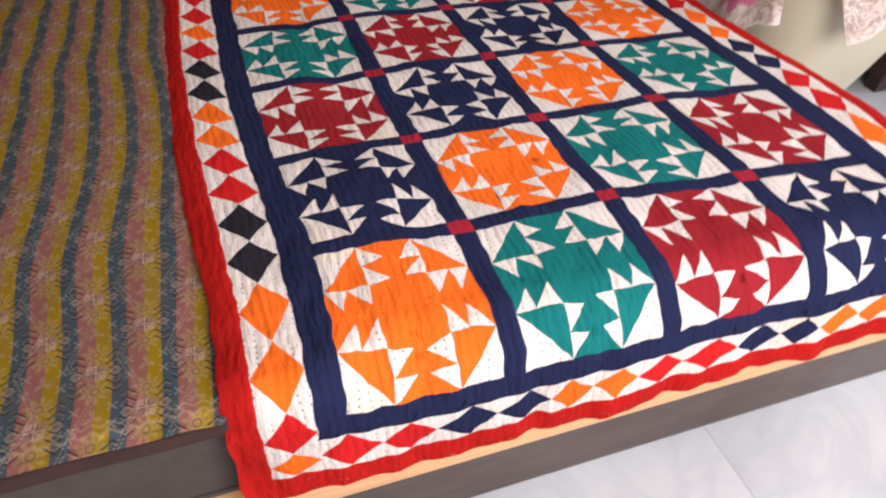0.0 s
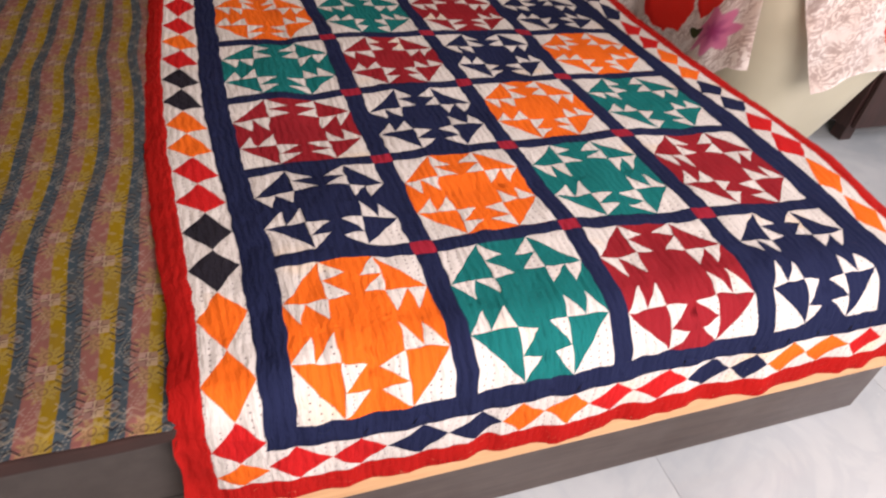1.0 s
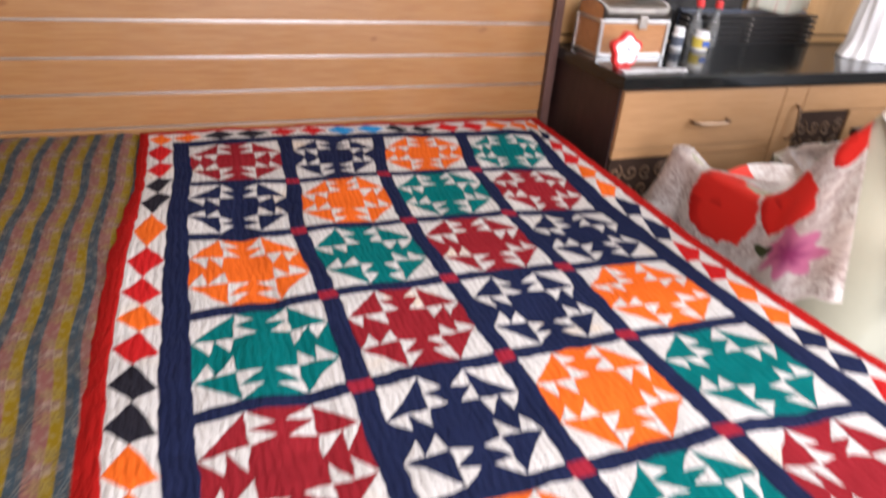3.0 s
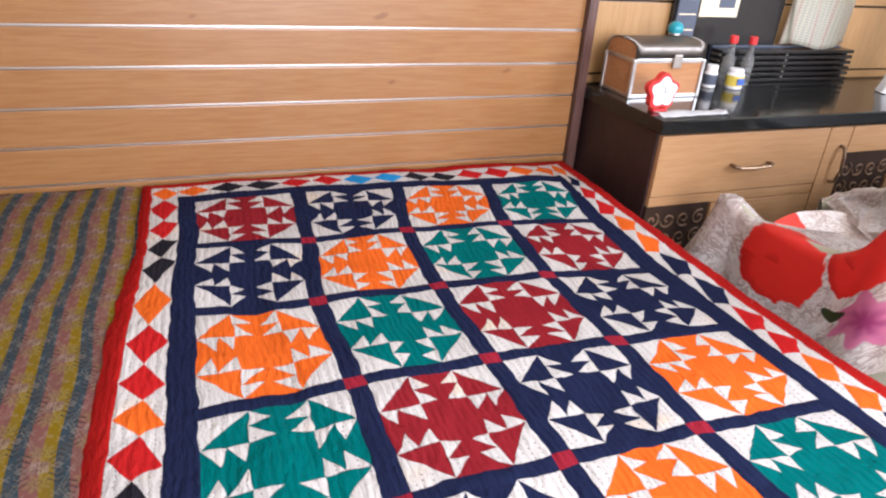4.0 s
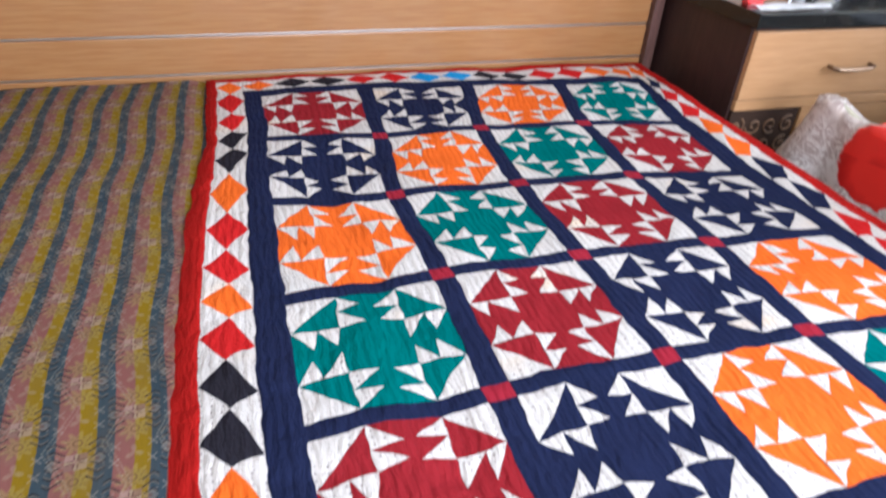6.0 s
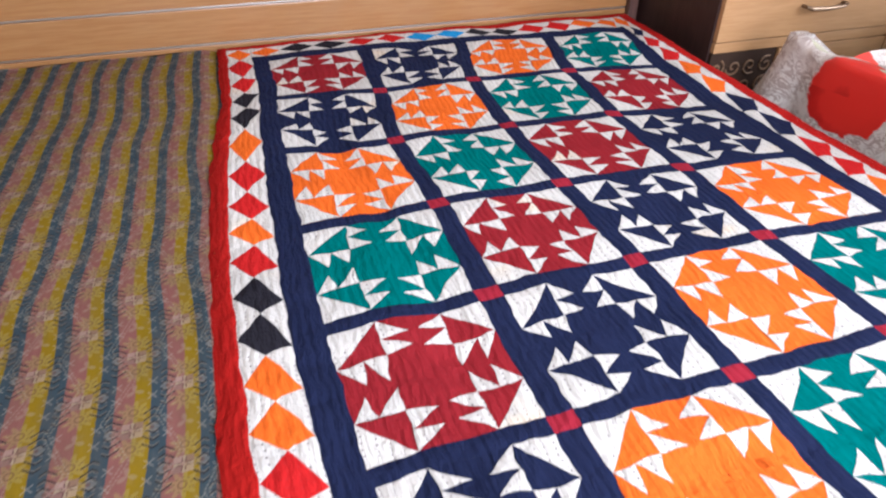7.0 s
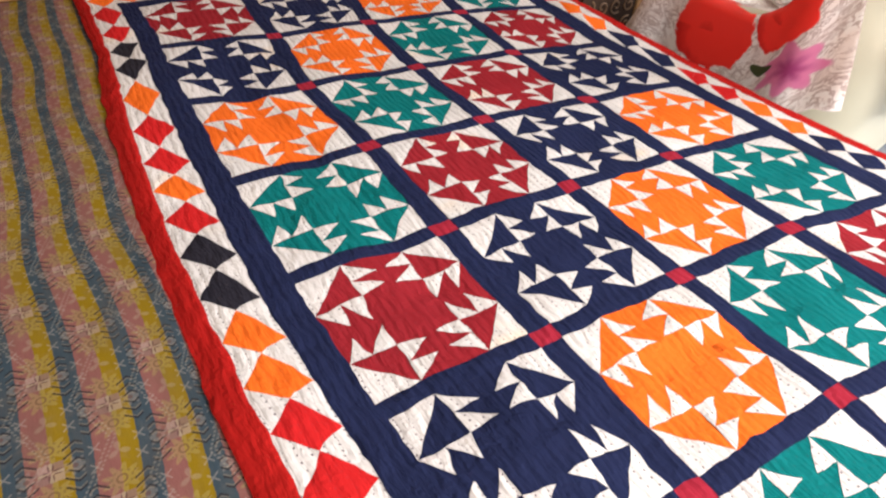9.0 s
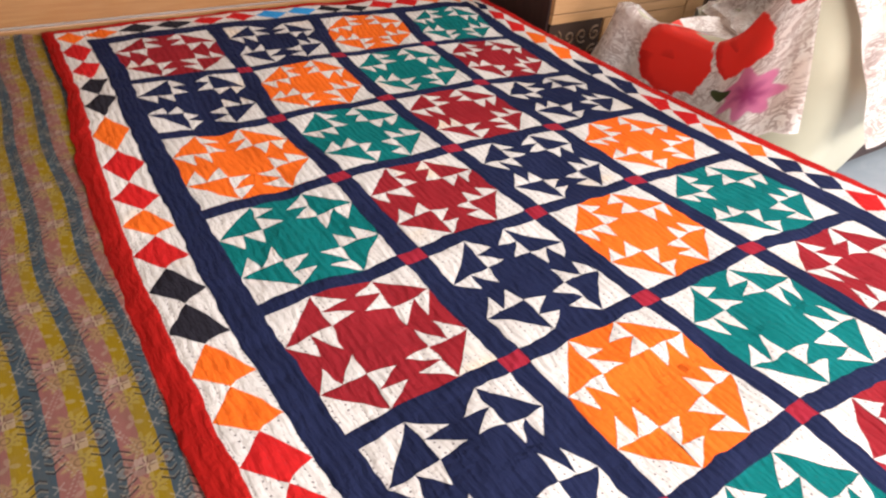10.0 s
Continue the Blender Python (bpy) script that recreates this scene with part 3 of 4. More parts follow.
def patch(polygons, puff=0.0007, cell=0.012, base=0.0045):
    """A cloth piece made of convex polygons in the quilt's own metres; its seams lie low and its middle is puffed."""
    verts, faces, uvs = [], [], []
    for poly in polygons:
        pts = [np.array(p, float) for p in poly]
        mid = sum(pts) / len(pts)
        fan = [(mid, pts[i], pts[(i + 1) % len(pts)]) for i in range(len(pts))] if len(pts) > 3 else [tuple(pts)]
        for a, b, c in fan:
            side = max(np.linalg.norm(a - b), np.linalg.norm(b - c), np.linalg.norm(c - a))
            n = max(2, min(14, int(math.ceil(side / cell))))
            at = {}
            for i in range(n + 1):
                for j in range(n + 1 - i):
                    p = a + (b - a) * i / n + (c - a) * j / n
                    d = 1.0
                    for q in range(len(pts)):
                        s0, s1 = pts[q], pts[(q + 1) % len(pts)]
                        w = s1 - s0
                        d = min(d, abs(w[0] * (p - s0)[1] - w[1] * (p - s0)[0]) / (np.linalg.norm(w) + 1e-9))
                    at[i, j] = len(verts)
                    verts.append(quilt_at(p[0], p[1], base + puff * min(1.0, d / 0.010)))
                    uvs.append((p[0], p[1]))
            for i in range(n):
                for j in range(n - i):
                    faces.append((at[i, j], at[i + 1, j], at[i, j + 1]))
                    if j < n - i - 1:
                        faces.append((at[i + 1, j], at[i + 1, j + 1], at[i, j + 1]))
    me = bpy.data.meshes.new("patch")
    me.from_pydata([tuple(v) for v in verts], [], faces)
    layer = me.uv_layers.new(name="UVMap")
    order = np.empty(len(me.loops), dtype=np.int32)
    me.loops.foreach_get("vertex_index", order)
    layer.data.foreach_set("uv", np.array(uvs, dtype=np.float32)[order].ravel())
    if me.polygons and me.polygons[0].normal.z < 0 and me.polygons[0].normal.y > -0.5:
        me.flip_normals()
    bm = bmesh.new()
    bm.from_mesh(me)
    bmesh.ops.remove_doubles(bm, verts=bm.verts, dist=0.0002)
    bm.normal_update()
    for f in bm.faces:
        if f.normal.z < 0 and f.calc_center_median().y > VBEND + 0.01:
            f.normal_flip()
    bm.to_mesh(me)
    bm.free()
    me.shade_smooth()
    return me


def cloth(name, polygons, material, parent, label="", **more):
    me = patch(polygons, **more)
    me.materials.append(material)
    ob = new(name, me)
    ob.parent = parent
    if label:
        ob["label"] = label
    return ob


quilt = thing("quilt", (0, 0, 0), "hand-stitched patchwork quilt in orange, teal, maroon and navy on bed", "quilt")
rng = random.Random(7)
COLOURS = [(ORANGE, "orange"), (TEAL, "teal"), (MAROON, "maroon"), (NAVY, "navy blue")]


def quilt_block(u0, v0, w, hgt, material, word):
    """A block of four cornered paws: white corners, coloured triangles and white teeth round a coloured cross."""
    A, B = 0.298, 0.472
    A, B = A + rng.uniform(-0.01, 0.012), B + rng.uniform(-0.01, 0.01)

    def to(corner, p):
        a, b = p
        if corner == 1:
            a, b = 1 - b, a
        elif corner == 2:
            a, b = 1 - a, 1 - b
        elif corner == 3:
            a, b = b, 1 - a
        return (u0 + a * w, v0 + b * hgt)

    ground, teeth, corners = [], [], []
    for c in range(4):
        def j(x, y, amount=0.012):
            return (x + rng.uniform(-amount, amount), y + rng.uniform(-amount, amount))
        top, side = (0.0, A + rng.uniform(-0.02, 0.02)), (A + rng.uniform(-0.02, 0.02), 0.0)
        corners.append([to(c, q) for q in ((0, 0), side, top)])
        ground.append([to(c, q) for q in (side, (A, A), top)])
        mid_a, mid_b = A / 2 + rng.uniform(-0.015, 0.015), A / 2 + rng.uniform(-0.015, 0.015)
        for x0, x1, edge in ((0.0, mid_a, top[1]), (mid_a, A, A)):
            y0 = A if x0 else top[1]
            apex = (x1 - rng.uniform(0.002, 0.04), B - rng.uniform(0.001, 0.022))
            teeth.append([to(c, q) for q in ((x0, y0), (x1, A), apex)])
            ground.append([to(c, q) for q in ((x0, y0), apex, (x0, B))])
            ground.append([to(c, q) for q in (apex, (x1, A), (x1, B))])
            ground.append([to(c, q) for q in (apex, (x1, B), (x0, B))])
        for y0, y1 in ((0.0, mid_b), (mid_b, A)):
            x0 = A if y0 else side[0]
            apex = (B - rng.uniform(0.001, 0.022), y1 - rng.uniform(0.002, 0.04))
            teeth.append([to(c, q) for q in ((x0, y0), apex, (A, y1))])
            ground.append([to(c, q) for q in ((x0, y0), (B, y0), apex)])
            ground.append([to(c, q) for q in (apex, (B, y0), (B, y1))])
            ground.append([to(c, q) for q in (apex, (B, y1), (A, y1))])
        ground.append([to(c, q) for q in ((A, A), (B, A), (B, B), (A, B))])
        ground.append([to(c, q) for q in ((B, 0), (0.5, 0), (0.5, B), (B, B))])
        ground.append([to(c, q) for q in ((0, B), (B, B), (B, 0.5), (0, 0.5))])
    ground.append([to(0, q) for q in ((B, B), (1 - B, B), (1 - B, 1 - B), (B, 1 - B))])
    block = cloth("quilt_block", ground, material, quilt, word + " cotton patchwork block", puff=0.0, cell=0.009)
    thirds = [i / 3 for i in range(4)]
    cells = [[to(0, q) for q in ((a0, b0), (a1, b0), (a1, b1), (a0, b1))] for a0, a1 in zip(thirds, thirds[1:]) for b0, b1 in zip(thirds, thirds[1:])]
    cloth("block_lining", cells, material, block, puff=0.0, base=0.0008)
    for poly in corners:
        cloth("corner_patch", [poly], WHITE, block, "white cotton corner triangle", base=0.0050)
    for poly in teeth:
        cloth("tooth_patch", [poly], WHITE, block, "white cotton tooth triangle", cell=0.009, base=0.0050)
    return block


for row in range(7):
    for c in range(4):
        u0 = (c - 2) * P + SASH / 2
        v0 = row * P + SASHV / 2
        w, hgt = BLOCK, BLOCKV
        if c == 0:
            u0, w = UL[3], -P - SASH / 2 - UL[3]
        if c == 3:
            w = UR[0] - u0
        if row == 0:
            v0, hgt = VF[3], P - SASHV / 2 - VF[3]
        if row == 6:
            hgt = VB[0] - v0
        quilt_block(u0, v0, w, hgt, *COLOURS[(c - row) % 4])

# sashing and its red cornerstones
cols = [(UL[3], -P - SASH / 2), (-P + SASH / 2, -SASH / 2), (SASH / 2, P - SASH / 2), (P + SASH / 2, UR[0])]
rowsv = [(VF[3], P - SASHV / 2)] + [(r * P + SASHV / 2, (r + 1) * P - SASHV / 2) for r in range(1, 6)] + [(6 * P + SASHV / 2, VB[0])]


def rect(u0, u1, v0, v1, step=0.07):
    """A band cut into squares no longer than step."""
    out = []
    nu, nv = max(1, math.ceil((u1 - u0) / step)), max(1, math.ceil((v1 - v0) / step))
    for a in range(nu):
        for b in range(nv):
            ua, ub = u0 + (u1 - u0) * a / nu, u0 + (u1 - u0) * (a + 1) / nu
            va, vb = v0 + (v1 - v0) * b / nv, v0 + (v1 - v0) * (b + 1) / nv
            out.append([(ua, va), (ub, va), (ub, vb), (ua, vb)])
    return out


for r in range(1, 7):
    for u0, u1 in cols:
        cloth("sash", rect(u0, u1, r * P - SASHV / 2, r * P + SASHV / 2), NAVY, quilt, "navy sashing strip", puff=0.0012)
    for c in range(1, 4):
        x0, y0 = (c - 2) * P, r * P
        q, qv = 0.5 * SASH, 0.5 * SASHV
        cloth("cornerstone", [[(x0 - q, y0 - qv), (x0 + q, y0 - qv), (x0 + q, y0 + qv), (x0 - q, y0 + qv)]], CRIMSON, quilt, "small crimson cornerstone square")
for c in range(1, 4):
    for v0, v1 in rowsv:
        cloth("sash", rect((c - 2) * P - SASH / 2, (c - 2) * P + SASH / 2, v0, v1), NAVY, quilt, "navy sashing strip", puff=0.0012)

# navy inner border
cloth("inner_border", rect(UL[2], UL[3], VF[2], VB[1]), NAVY, quilt, "navy inner border strip", puff=0.0012)
cloth("inner_border", rect(UR[0], UR[1], VF[2], VB[1]), NAVY, quilt, "navy inner border strip", puff=0.0012)
cloth("inner_border", rect(UL[3], UR[0], VF[2], VF[3]), NAVY, quilt, "navy inner border strip", puff=0.0012)
cloth("inner_border", rect(UL[3], UR[0], VB[0], VB[1]), NAVY, quilt, "navy inner border strip", puff=0.0012)


def diamond_border(marks, b0, b1, colours, along):
    """Diamonds point to point along a band, from mark to mark, with white triangles between."""
    for (material, word), s0, s1 in zip(colours, marks, marks[1:]):
        sm = (s0 + s1) / 2 + rng.uniform(-0.006, 0.006)

        def to(s_, b):
            return (b, s_) if along == "v" else (s_, b)
        tip0, tip1 = (s0, (b0 + b1) / 2), (s1, (b0 + b1) / 2)
        cloth("diamond", [[to(*tip0), to(sm, b0), to(*tip1), to(sm, b1)]], material, quilt, word + " cotton diamond", puff=0.001)
        for b in (b0, b1):
            cloth("border_triangle", [[to(s0, b), to(sm, b), to(*tip0)]], WHITE, quilt)
            cloth("border_triangle", [[to(sm, b), to(s1, b), to(*tip1)]], WHITE, quilt)


O, S, K, N, B_, T = (ORANGE, "orange"), (SCARLET, "scarlet"), (INK, "blue-black"), (NAVY, "navy"), (SKYBLUE, "sky blue"), (TEAL, "teal")
LEFTSEQ = [O, S, O, O, K, K, S, S, O, O, K, K, S, O, S, S, O, K, K, S, S, O]
LEFTMARKS = [VF[1], -0.050, 0.022, 0.122, 0.228, 0.318, 0.405, 0.487, 0.557, 0.638, 0.722, 0.811, 0.902, 0.99, 1.075, 1.17, 1.285, 1.43, 1.553, 1.652, 1.75, 1.858, VB[2]]
RIGHTSEQ = [N, N, O, O, S, S, N, N, O, O, S, S, N, N, O, O, S, S, N, O]
RIGHTMARKS = [VF[1], 0.02, 0.13, 0.255, 0.37, 0.475, 0.56, 0.64, 0.72, 0.80, 0.89, 0.97, 1.07, 1.20, 1.32, 1.44, 1.54, 1.65, 1.75, 1.86, VB[2]]
FRONTSEQ = [S, S, N, N, O, O, S, S, N, N, O, O, S]
FRONTMARKS = [UL[2], -0.449, -0.371, -0.281, -0.196, -0.122, -0.044, 0.040, 0.140, 0.227, 0.297, 0.380, 0.470, UR[1]]
BACKSEQ = [O, K, K, S, S, B_, B_, K, K, S, S, O, O]
BACKMARKS = [UL[2] + (UR[1] - UL[2]) * i / 13 for i in range(14)]
diamond_border(LEFTMARKS, UL[1], UL[2], LEFTSEQ, "v")
diamond_border(RIGHTMARKS, UR[1], UR[2], RIGHTSEQ, "v")
diamond_border(FRONTMARKS, VF[1], VF[2], FRONTSEQ, "u")
diamond_border(BACKMARKS, VB[1], VB[2], BACKSEQ, "u")
# red outer binding
cloth("outer_border", rect(UL[0], UL[1], VF[0], VB[3]), RED, quilt, "bright red outer border", puff=0.0015)
cloth("outer_border", rect(UR[2], UR[3], VF[0], VB[3]), RED, quilt, "bright red outer border", puff=0.0015)
cloth("outer_border", rect(UL[1], UR[2], VF[0], VF[1]), RED, quilt, "bright red outer border", puff=0.0015)
cloth("outer_border", rect(UL[1], UR[2], VB[2], VB[3]), RED, quilt, "bright red outer border", puff=0.0015)

# ---- dressing unit ----
unit = thing("dressing_unit", (0, 0, 0), "low dressing unit with dark wenge sides and beech drawer fronts", "dresser")
DX0, DX1, DY = 0.742, 2.28, 1.63
part("side_panel", box(DX0, DX0 + 0.03, DY + 0.004, 2.05, 0.0, 0.612, 0.003), WENGE, unit, "near-black wenge side panel")
part("side_panel", box(DX1 - 0.03, DX1, DY + 0.004, 2.05, 0.0, 0.612, 0.003), WENGE, unit)
part("carcass", box(DX0 + 0.032, DX1 - 0.032, DY + 0.022, 2.05, 0.05, 0.61, 0.0), WENGE, unit)
top = part("worktop", box(0.728, DX1 + 0.01, 1.604, 2.06, 0.614, 0.654, 0.004), GRANITE, unit, "polished black granite top")


def front(x0, x1, z0, z1, m=BEECH):
    return part("drawer_front", box(x0, x1, DY - 0.016, DY + 0.002, z0, z1, 0.0025), m, unit, "pale beech drawer front")


def pull(parent, xm, z, half=0.07):
    part("handle", tube([(xm - half, DY - 0.017, z), (xm - half, DY - 0.036, z), (xm - half * 0.8, DY - 0.041, z - 0.003), (xm, DY - 0.043, z - 0.005), (xm + half * 0.8, DY - 0.041, z - 0.003), (xm + half, DY - 0.036, z), (xm + half, DY - 0.017, z)], 0.0055), BRONZE, parent, "bowed bronze pull handle")


d = front(DX0 + 0.004, 1.372, 0.424, 0.606)
pull(d, 1.083, 0.508)
d = front(1.376, 1.468, 0.30, 0.606)
part("handle", tube([(1.437, DY - 0.017, 0.425), (1.437, DY - 0.034, 0.43), (1.437, DY - 0.041, 0.455), (1.437, DY - 0.043, 0.485), (1.437, DY - 0.041, 0.515), (1.437, DY - 0.034, 0.54), (1.437, DY - 0.017, 0.545)], 0.0055), BRONZE, d, "upright bowed bronze handle")
part("rail", box(DX0 + 0.004, 1.372, DY - 0.014, DY + 0.002, 0.392, 0.421, 0.002), BEECH, unit)
d = front(1.472, DX1 - 0.004, 0.52, 0.606)
part("lower_panel", box(0.976, 1.372, DY - 0.016, DY + 0.002, 0.06, 0.389, 0.0025), BEECH, unit)
part("lower_panel", box(1.376, 1.468, DY - 0.016, DY + 0.002, 0.06, 0.297, 0.0025), BEECH, unit)
part("lower_panel", box(1.70, DX1 - 0.004, DY - 0.016, DY + 0.002, 0.06, 0.517, 0.0025), BEECH, unit)
part("plinth", box(DX0 + 0.034, DX1 - 0.034, DY + 0.01, DY + 0.02, 0.0, 0.056, 0.002), WENGE, unit)


def spiral(cx, cz, r, turns, start, flip):
    pts = []
    for i in range(22):
        f = i / 21
        a = start + flip * f * turns * 2 * math.pi
        pts.append((cx + r * (1 - 0.82 * f) * math.cos(a), DY - 0.011, cz + r * (1 - 0.82 * f) * math.sin(a)))
    return pts


def carved(x0, x1, z0, z1):
    panel = part("carved_panel", box(x0, x1, DY - 0.010, DY + 0.002, z0, z1, 0.002), CARVE, unit, "dark panel with bronze scrollwork")
    n = max(2, round((x1 - x0) / 0.06))
    for row_z in np.arange(z0 + 0.035, z1 - 0.02, 0.062):
        for i in range(n):
            cx = x0 + (i + 0.5) * (x1 - x0) / n
            part("scroll", tube(spiral(cx, row_z, 0.026, 1.25, 1.2 + i * 2.1, 1 if i % 2 else -1), 0.0035, 5), SCROLL, panel)


carved(DX0 + 0.004, 0.973, 0.06, 0.389)
carved(1.472, 1.697, 0.30, 0.517)

# panelled wall behind the unit
panelling = thing("wall_panelling", (0, 0, 0), "pale plywood wall panelling with dark shadow gaps", "panelling", kind="structure")
for x0, x1 in ((0.731, 1.452), (1.456, 2.3)):
    for z0, z1 in ((0.0, 0.668), (0.676, 0.902), (0.91, 1.6)):
        part("panel", box(x0, x1, 2.098, 2.118, z0, z1, 0.002), WALLPLY, panelling)
part("shadow_gap", box(0.731, 2.3, 2.118, 2.128, 0.0, 1.6, 0.0), BLACK, panelling)

# slatted black rack standing against the panelling
rack = thing("slatted_rack", (0, 0, 0), "black rack of stacked horizontal slats on the granite top", "rack")
for i in range(6):
    z0 = 0.656 + i * 0.0195
    part("slat", box(1.235, 1.845, 2.0, 2.055, z0, z0 + 0.0125, 0.002), BLACK, rack)
part("back_panel", box(1.24, 1.84, 2.057, 2.07, 0.656, 0.772, 0.001), SLATE, rack)
for xx in (1.24, 1.54, 1.83):
    part("upright", box(xx - 0.004, xx + 0.004, 2.012, 2.05, 0.669, 0.76, 0.0), STEEL, rack)

board = thing("black_panel", (0, 0, 0), "tall glossy black mirror surround behind the rack", "panel")
part("board", box(1.06, 1.53, 2.075, 2.092, 0.656, 1.35, 0.003), BLACK, board)
card = thing("wall_card", (0, 0, 0), "slate-blue card with pale lines leaning on the black panel", "card")
part("card_sheet", box(1.068, 1.15, 2.064, 2.073, 0.79, 1.10, 0.001), SLATE, card)
for i in range(5):
    part("pale_line", box(1.074, 1.142, 2.0615, 2.0635, 0.82 + i * 0.05, 0.824 + i * 0.05, 0.0), PAPER, card)
leaflet = thing("cream_leaflet", (0, 0, 0), "cream leaflet with a dark square print on the black panel", "leaflet")
part("leaflet_sheet", box(1.155, 1.315, 2.062, 2.066, 0.865, 1.08, 0.001), PAPER, leaflet)
part("dark_square", box(1.23, 1.295, 2.059, 2.0615, 0.895, 0.96, 0.0), SLATE, leaflet)

roll = thing("printed_paper_bag", (0, 0, 0), "cream paper bag printed with rows of small marks", "bag")


def bag_at(s, t):
    a = -0.5 * math.pi + (s - 0.5) * math.pi * 0.9
    return (1.68 + 0.15 * math.cos(a) + 0.01 * math.sin(20 * s + 4 * t), 2.065 + 0.05 * math.sin(a), 0.774 + t * 0.36 + 0.01 * math.sin(9 * s))


part("bag_front", sheet(40, 20, bag_at, lambda s, t: (s * 0.36, t * 0.36), 0.002), PRINTED, roll, smooth=True)

# ---- things on the granite top ----
ZT = 0.6545
case = thing("vanity_case", (0, 0, 0), "metal-edged vanity case with caramel panels on the granite top", "case")
CX0, CX1, CY0, CY1 = 0.772, 1.024, 1.842, 1.99
part("case_body", box(CX0, CX1, CY0, CY1, ZT, 0.768, 0.006), CARAMEL, case)


def lid_at(s, t):
    a = math.pi * t
    return (CX0 - 0.002 + s * (CX1 - CX0 + 0.004), (CY0 + CY1) / 2 - math.cos(a) * ((CY1 - CY0) / 2 + 0.003), 0.772 + 0.052 * math.sin(a) ** 0.36)


lid = part("lid", sheet(12, 24, lid_at, lambda s, t: (s, t), 0.004), STEEL, case, "silvery domed lid", smooth=True)
for s in (CX0, CX1 - 0.006):
    bmx = bmesh.new()
    vs = [bmx.verts.new((s + dx_, (CY0 + CY1) / 2 - math.cos(math.pi * i / 16) * (CY1 - CY0) / 2, 0.770 + 0.049 * math.sin(math.pi * i / 16) ** 0.36)) for dx_ in (0, 0.006) for i in range(17)]
    bmx.faces.new(vs[:17])
    bmx.faces.new(vs[17:][::-1])
    part("lid_end", bmx, CARAMEL, lid)
for x in (CX0, CX1):
    for y in (CY0, CY1):
        part("corner_strip", box(x - 0.006, x + 0.006, y - 0.006, y + 0.006, ZT, 0.770, 0.003), ALU, case, "bright metal corner strip")
for z in (ZT + 0.006, 0.766):
    part("edge_strip", box(CX0 + 0.006, CX1 - 0.006, CY0 - 0.004, CY0 + 0.003, z - 0.006, z + 0.006, 0.002), ALU, case)
    part("edge_strip", box(CX0 - 0.004, CX0 + 0.003, CY0 + 0.006, CY1 - 0.006, z - 0.006, z + 0.006, 0.002), ALU, case)
part("latch", box(0.905, 0.935, CY0 - 0.012, CY0 - 0.004, 0.745, 0.785, 0.003), STEEL, case)

ball = thing("teal_pot", (0, 0, 0), "small round teal pot on the vanity case", "pot")
part("pot", lathe([(0.006, 0), (0.017, 0.004), (0.024, 0.016), (0.024, 0.026), (0.018, 0.036), (0.008, 0.041)], 20, (0.965, 1.93, 0.826)), TEALPLASTIC, ball, smooth=True)
part("pot_band", lathe([(0.0185, 0), (0.0195, 0.003), (0.0185, 0.006)], 20, (0.965, 1.93, 0.827)), ALU, ball)

clock = thing("flower_clock", (0, 0, 0), "flower-shaped table clock with red rim and white face", "clock")


def flower(r, depth, y, cx=0.776, cz=0.7115, wave=0.13):
    bmf = bmesh.new()
    n = 60
    front_ring = [bmf.verts.new((cx + r * (1 + wave * math.cos(5 * a)) * math.sin(a), y, cz + r * (1 + wave * math.cos(5 * a)) * math.cos(a))) for a in [2 * math.pi * i / n for i in range(n)]]
    back_ring = [bmf.verts.new((v.co.x, y + depth, v.co.z)) for v in front_ring]
    for i in range(n):
        bmf.faces.new((front_ring[i], front_ring[(i + 1) % n], back_ring[(i + 1) % n], back_ring[i]))
    bmf.faces.new(front_ring)
    bmf.faces.new(back_ring[::-1])
    return bmf


part("clock_rim", flower(0.047, 0.022, 1.69), REDPLASTIC, clock, "red flower-shaped rim")
part("clock_face", flower(0.038, 0.004, 1.686), WHITEPLASTIC, clock, "white face")
part("hour_hand", box(0.7745, 0.7775, 1.6835, 1.685, 0.7115, 0.729, 0), SLATE, clock)
part("minute_hand", box(0.776, 0.792, 1.6835, 1.685, 0.71, 0.7125, 0), SLATE, clock)
part("clock_foot", box(0.752, 0.800, 1.688, 1.716, ZT, 0.664, 0.003), REDPLASTIC, clock)

tray = thing("white_wrapper", (0, 0, 0), "crumpled white plastic wrapper lying on the granite", "wrapper")


def wrap_at(s, t):
    return (0.735 + 0.235 * s + 0.01 * t, 1.618 + (0.055 - 0.02 * s) * t + 0.012 * s, ZT + 0.004 + 0.008 * abs(noise.noise((s * 5, t * 3, 1))) + 0.005 * math.sin(math.pi * t))


part("wrapper_sheet", sheet(24, 10, wrap_at, lambda s, t: (s, t), 0.0015), WHITEPLASTIC, tray, smooth=True)


def jar(name, x, y, r, h, body, label_mat, cap, label, cap_h=0.02):
    t_ = thing(name, (0, 0, 0), label, "jar")
    part("jar_body", lathe([(r * 0.92, 0), (r, 0.004), (r, h - 0.006), (r * 0.8, h)], 24, (x, y, ZT)), body, t_, smooth=True)
    part("jar_label", lathe([(r * 1.012, h * 0.2), (r * 1.015, h * 0.22), (r * 1.015, h * 0.8), (r * 1.012, h * 0.82)], 24, (x, y, ZT)), label_mat, t_)
    part("cap", lathe([(r * 0.84, h), (r * 0.86, h + 0.003), (r * 0.86, h + cap_h - 0.003), (r * 0.8, h + cap_h)], 24, (x, y, ZT)), cap, t_)
    return t_


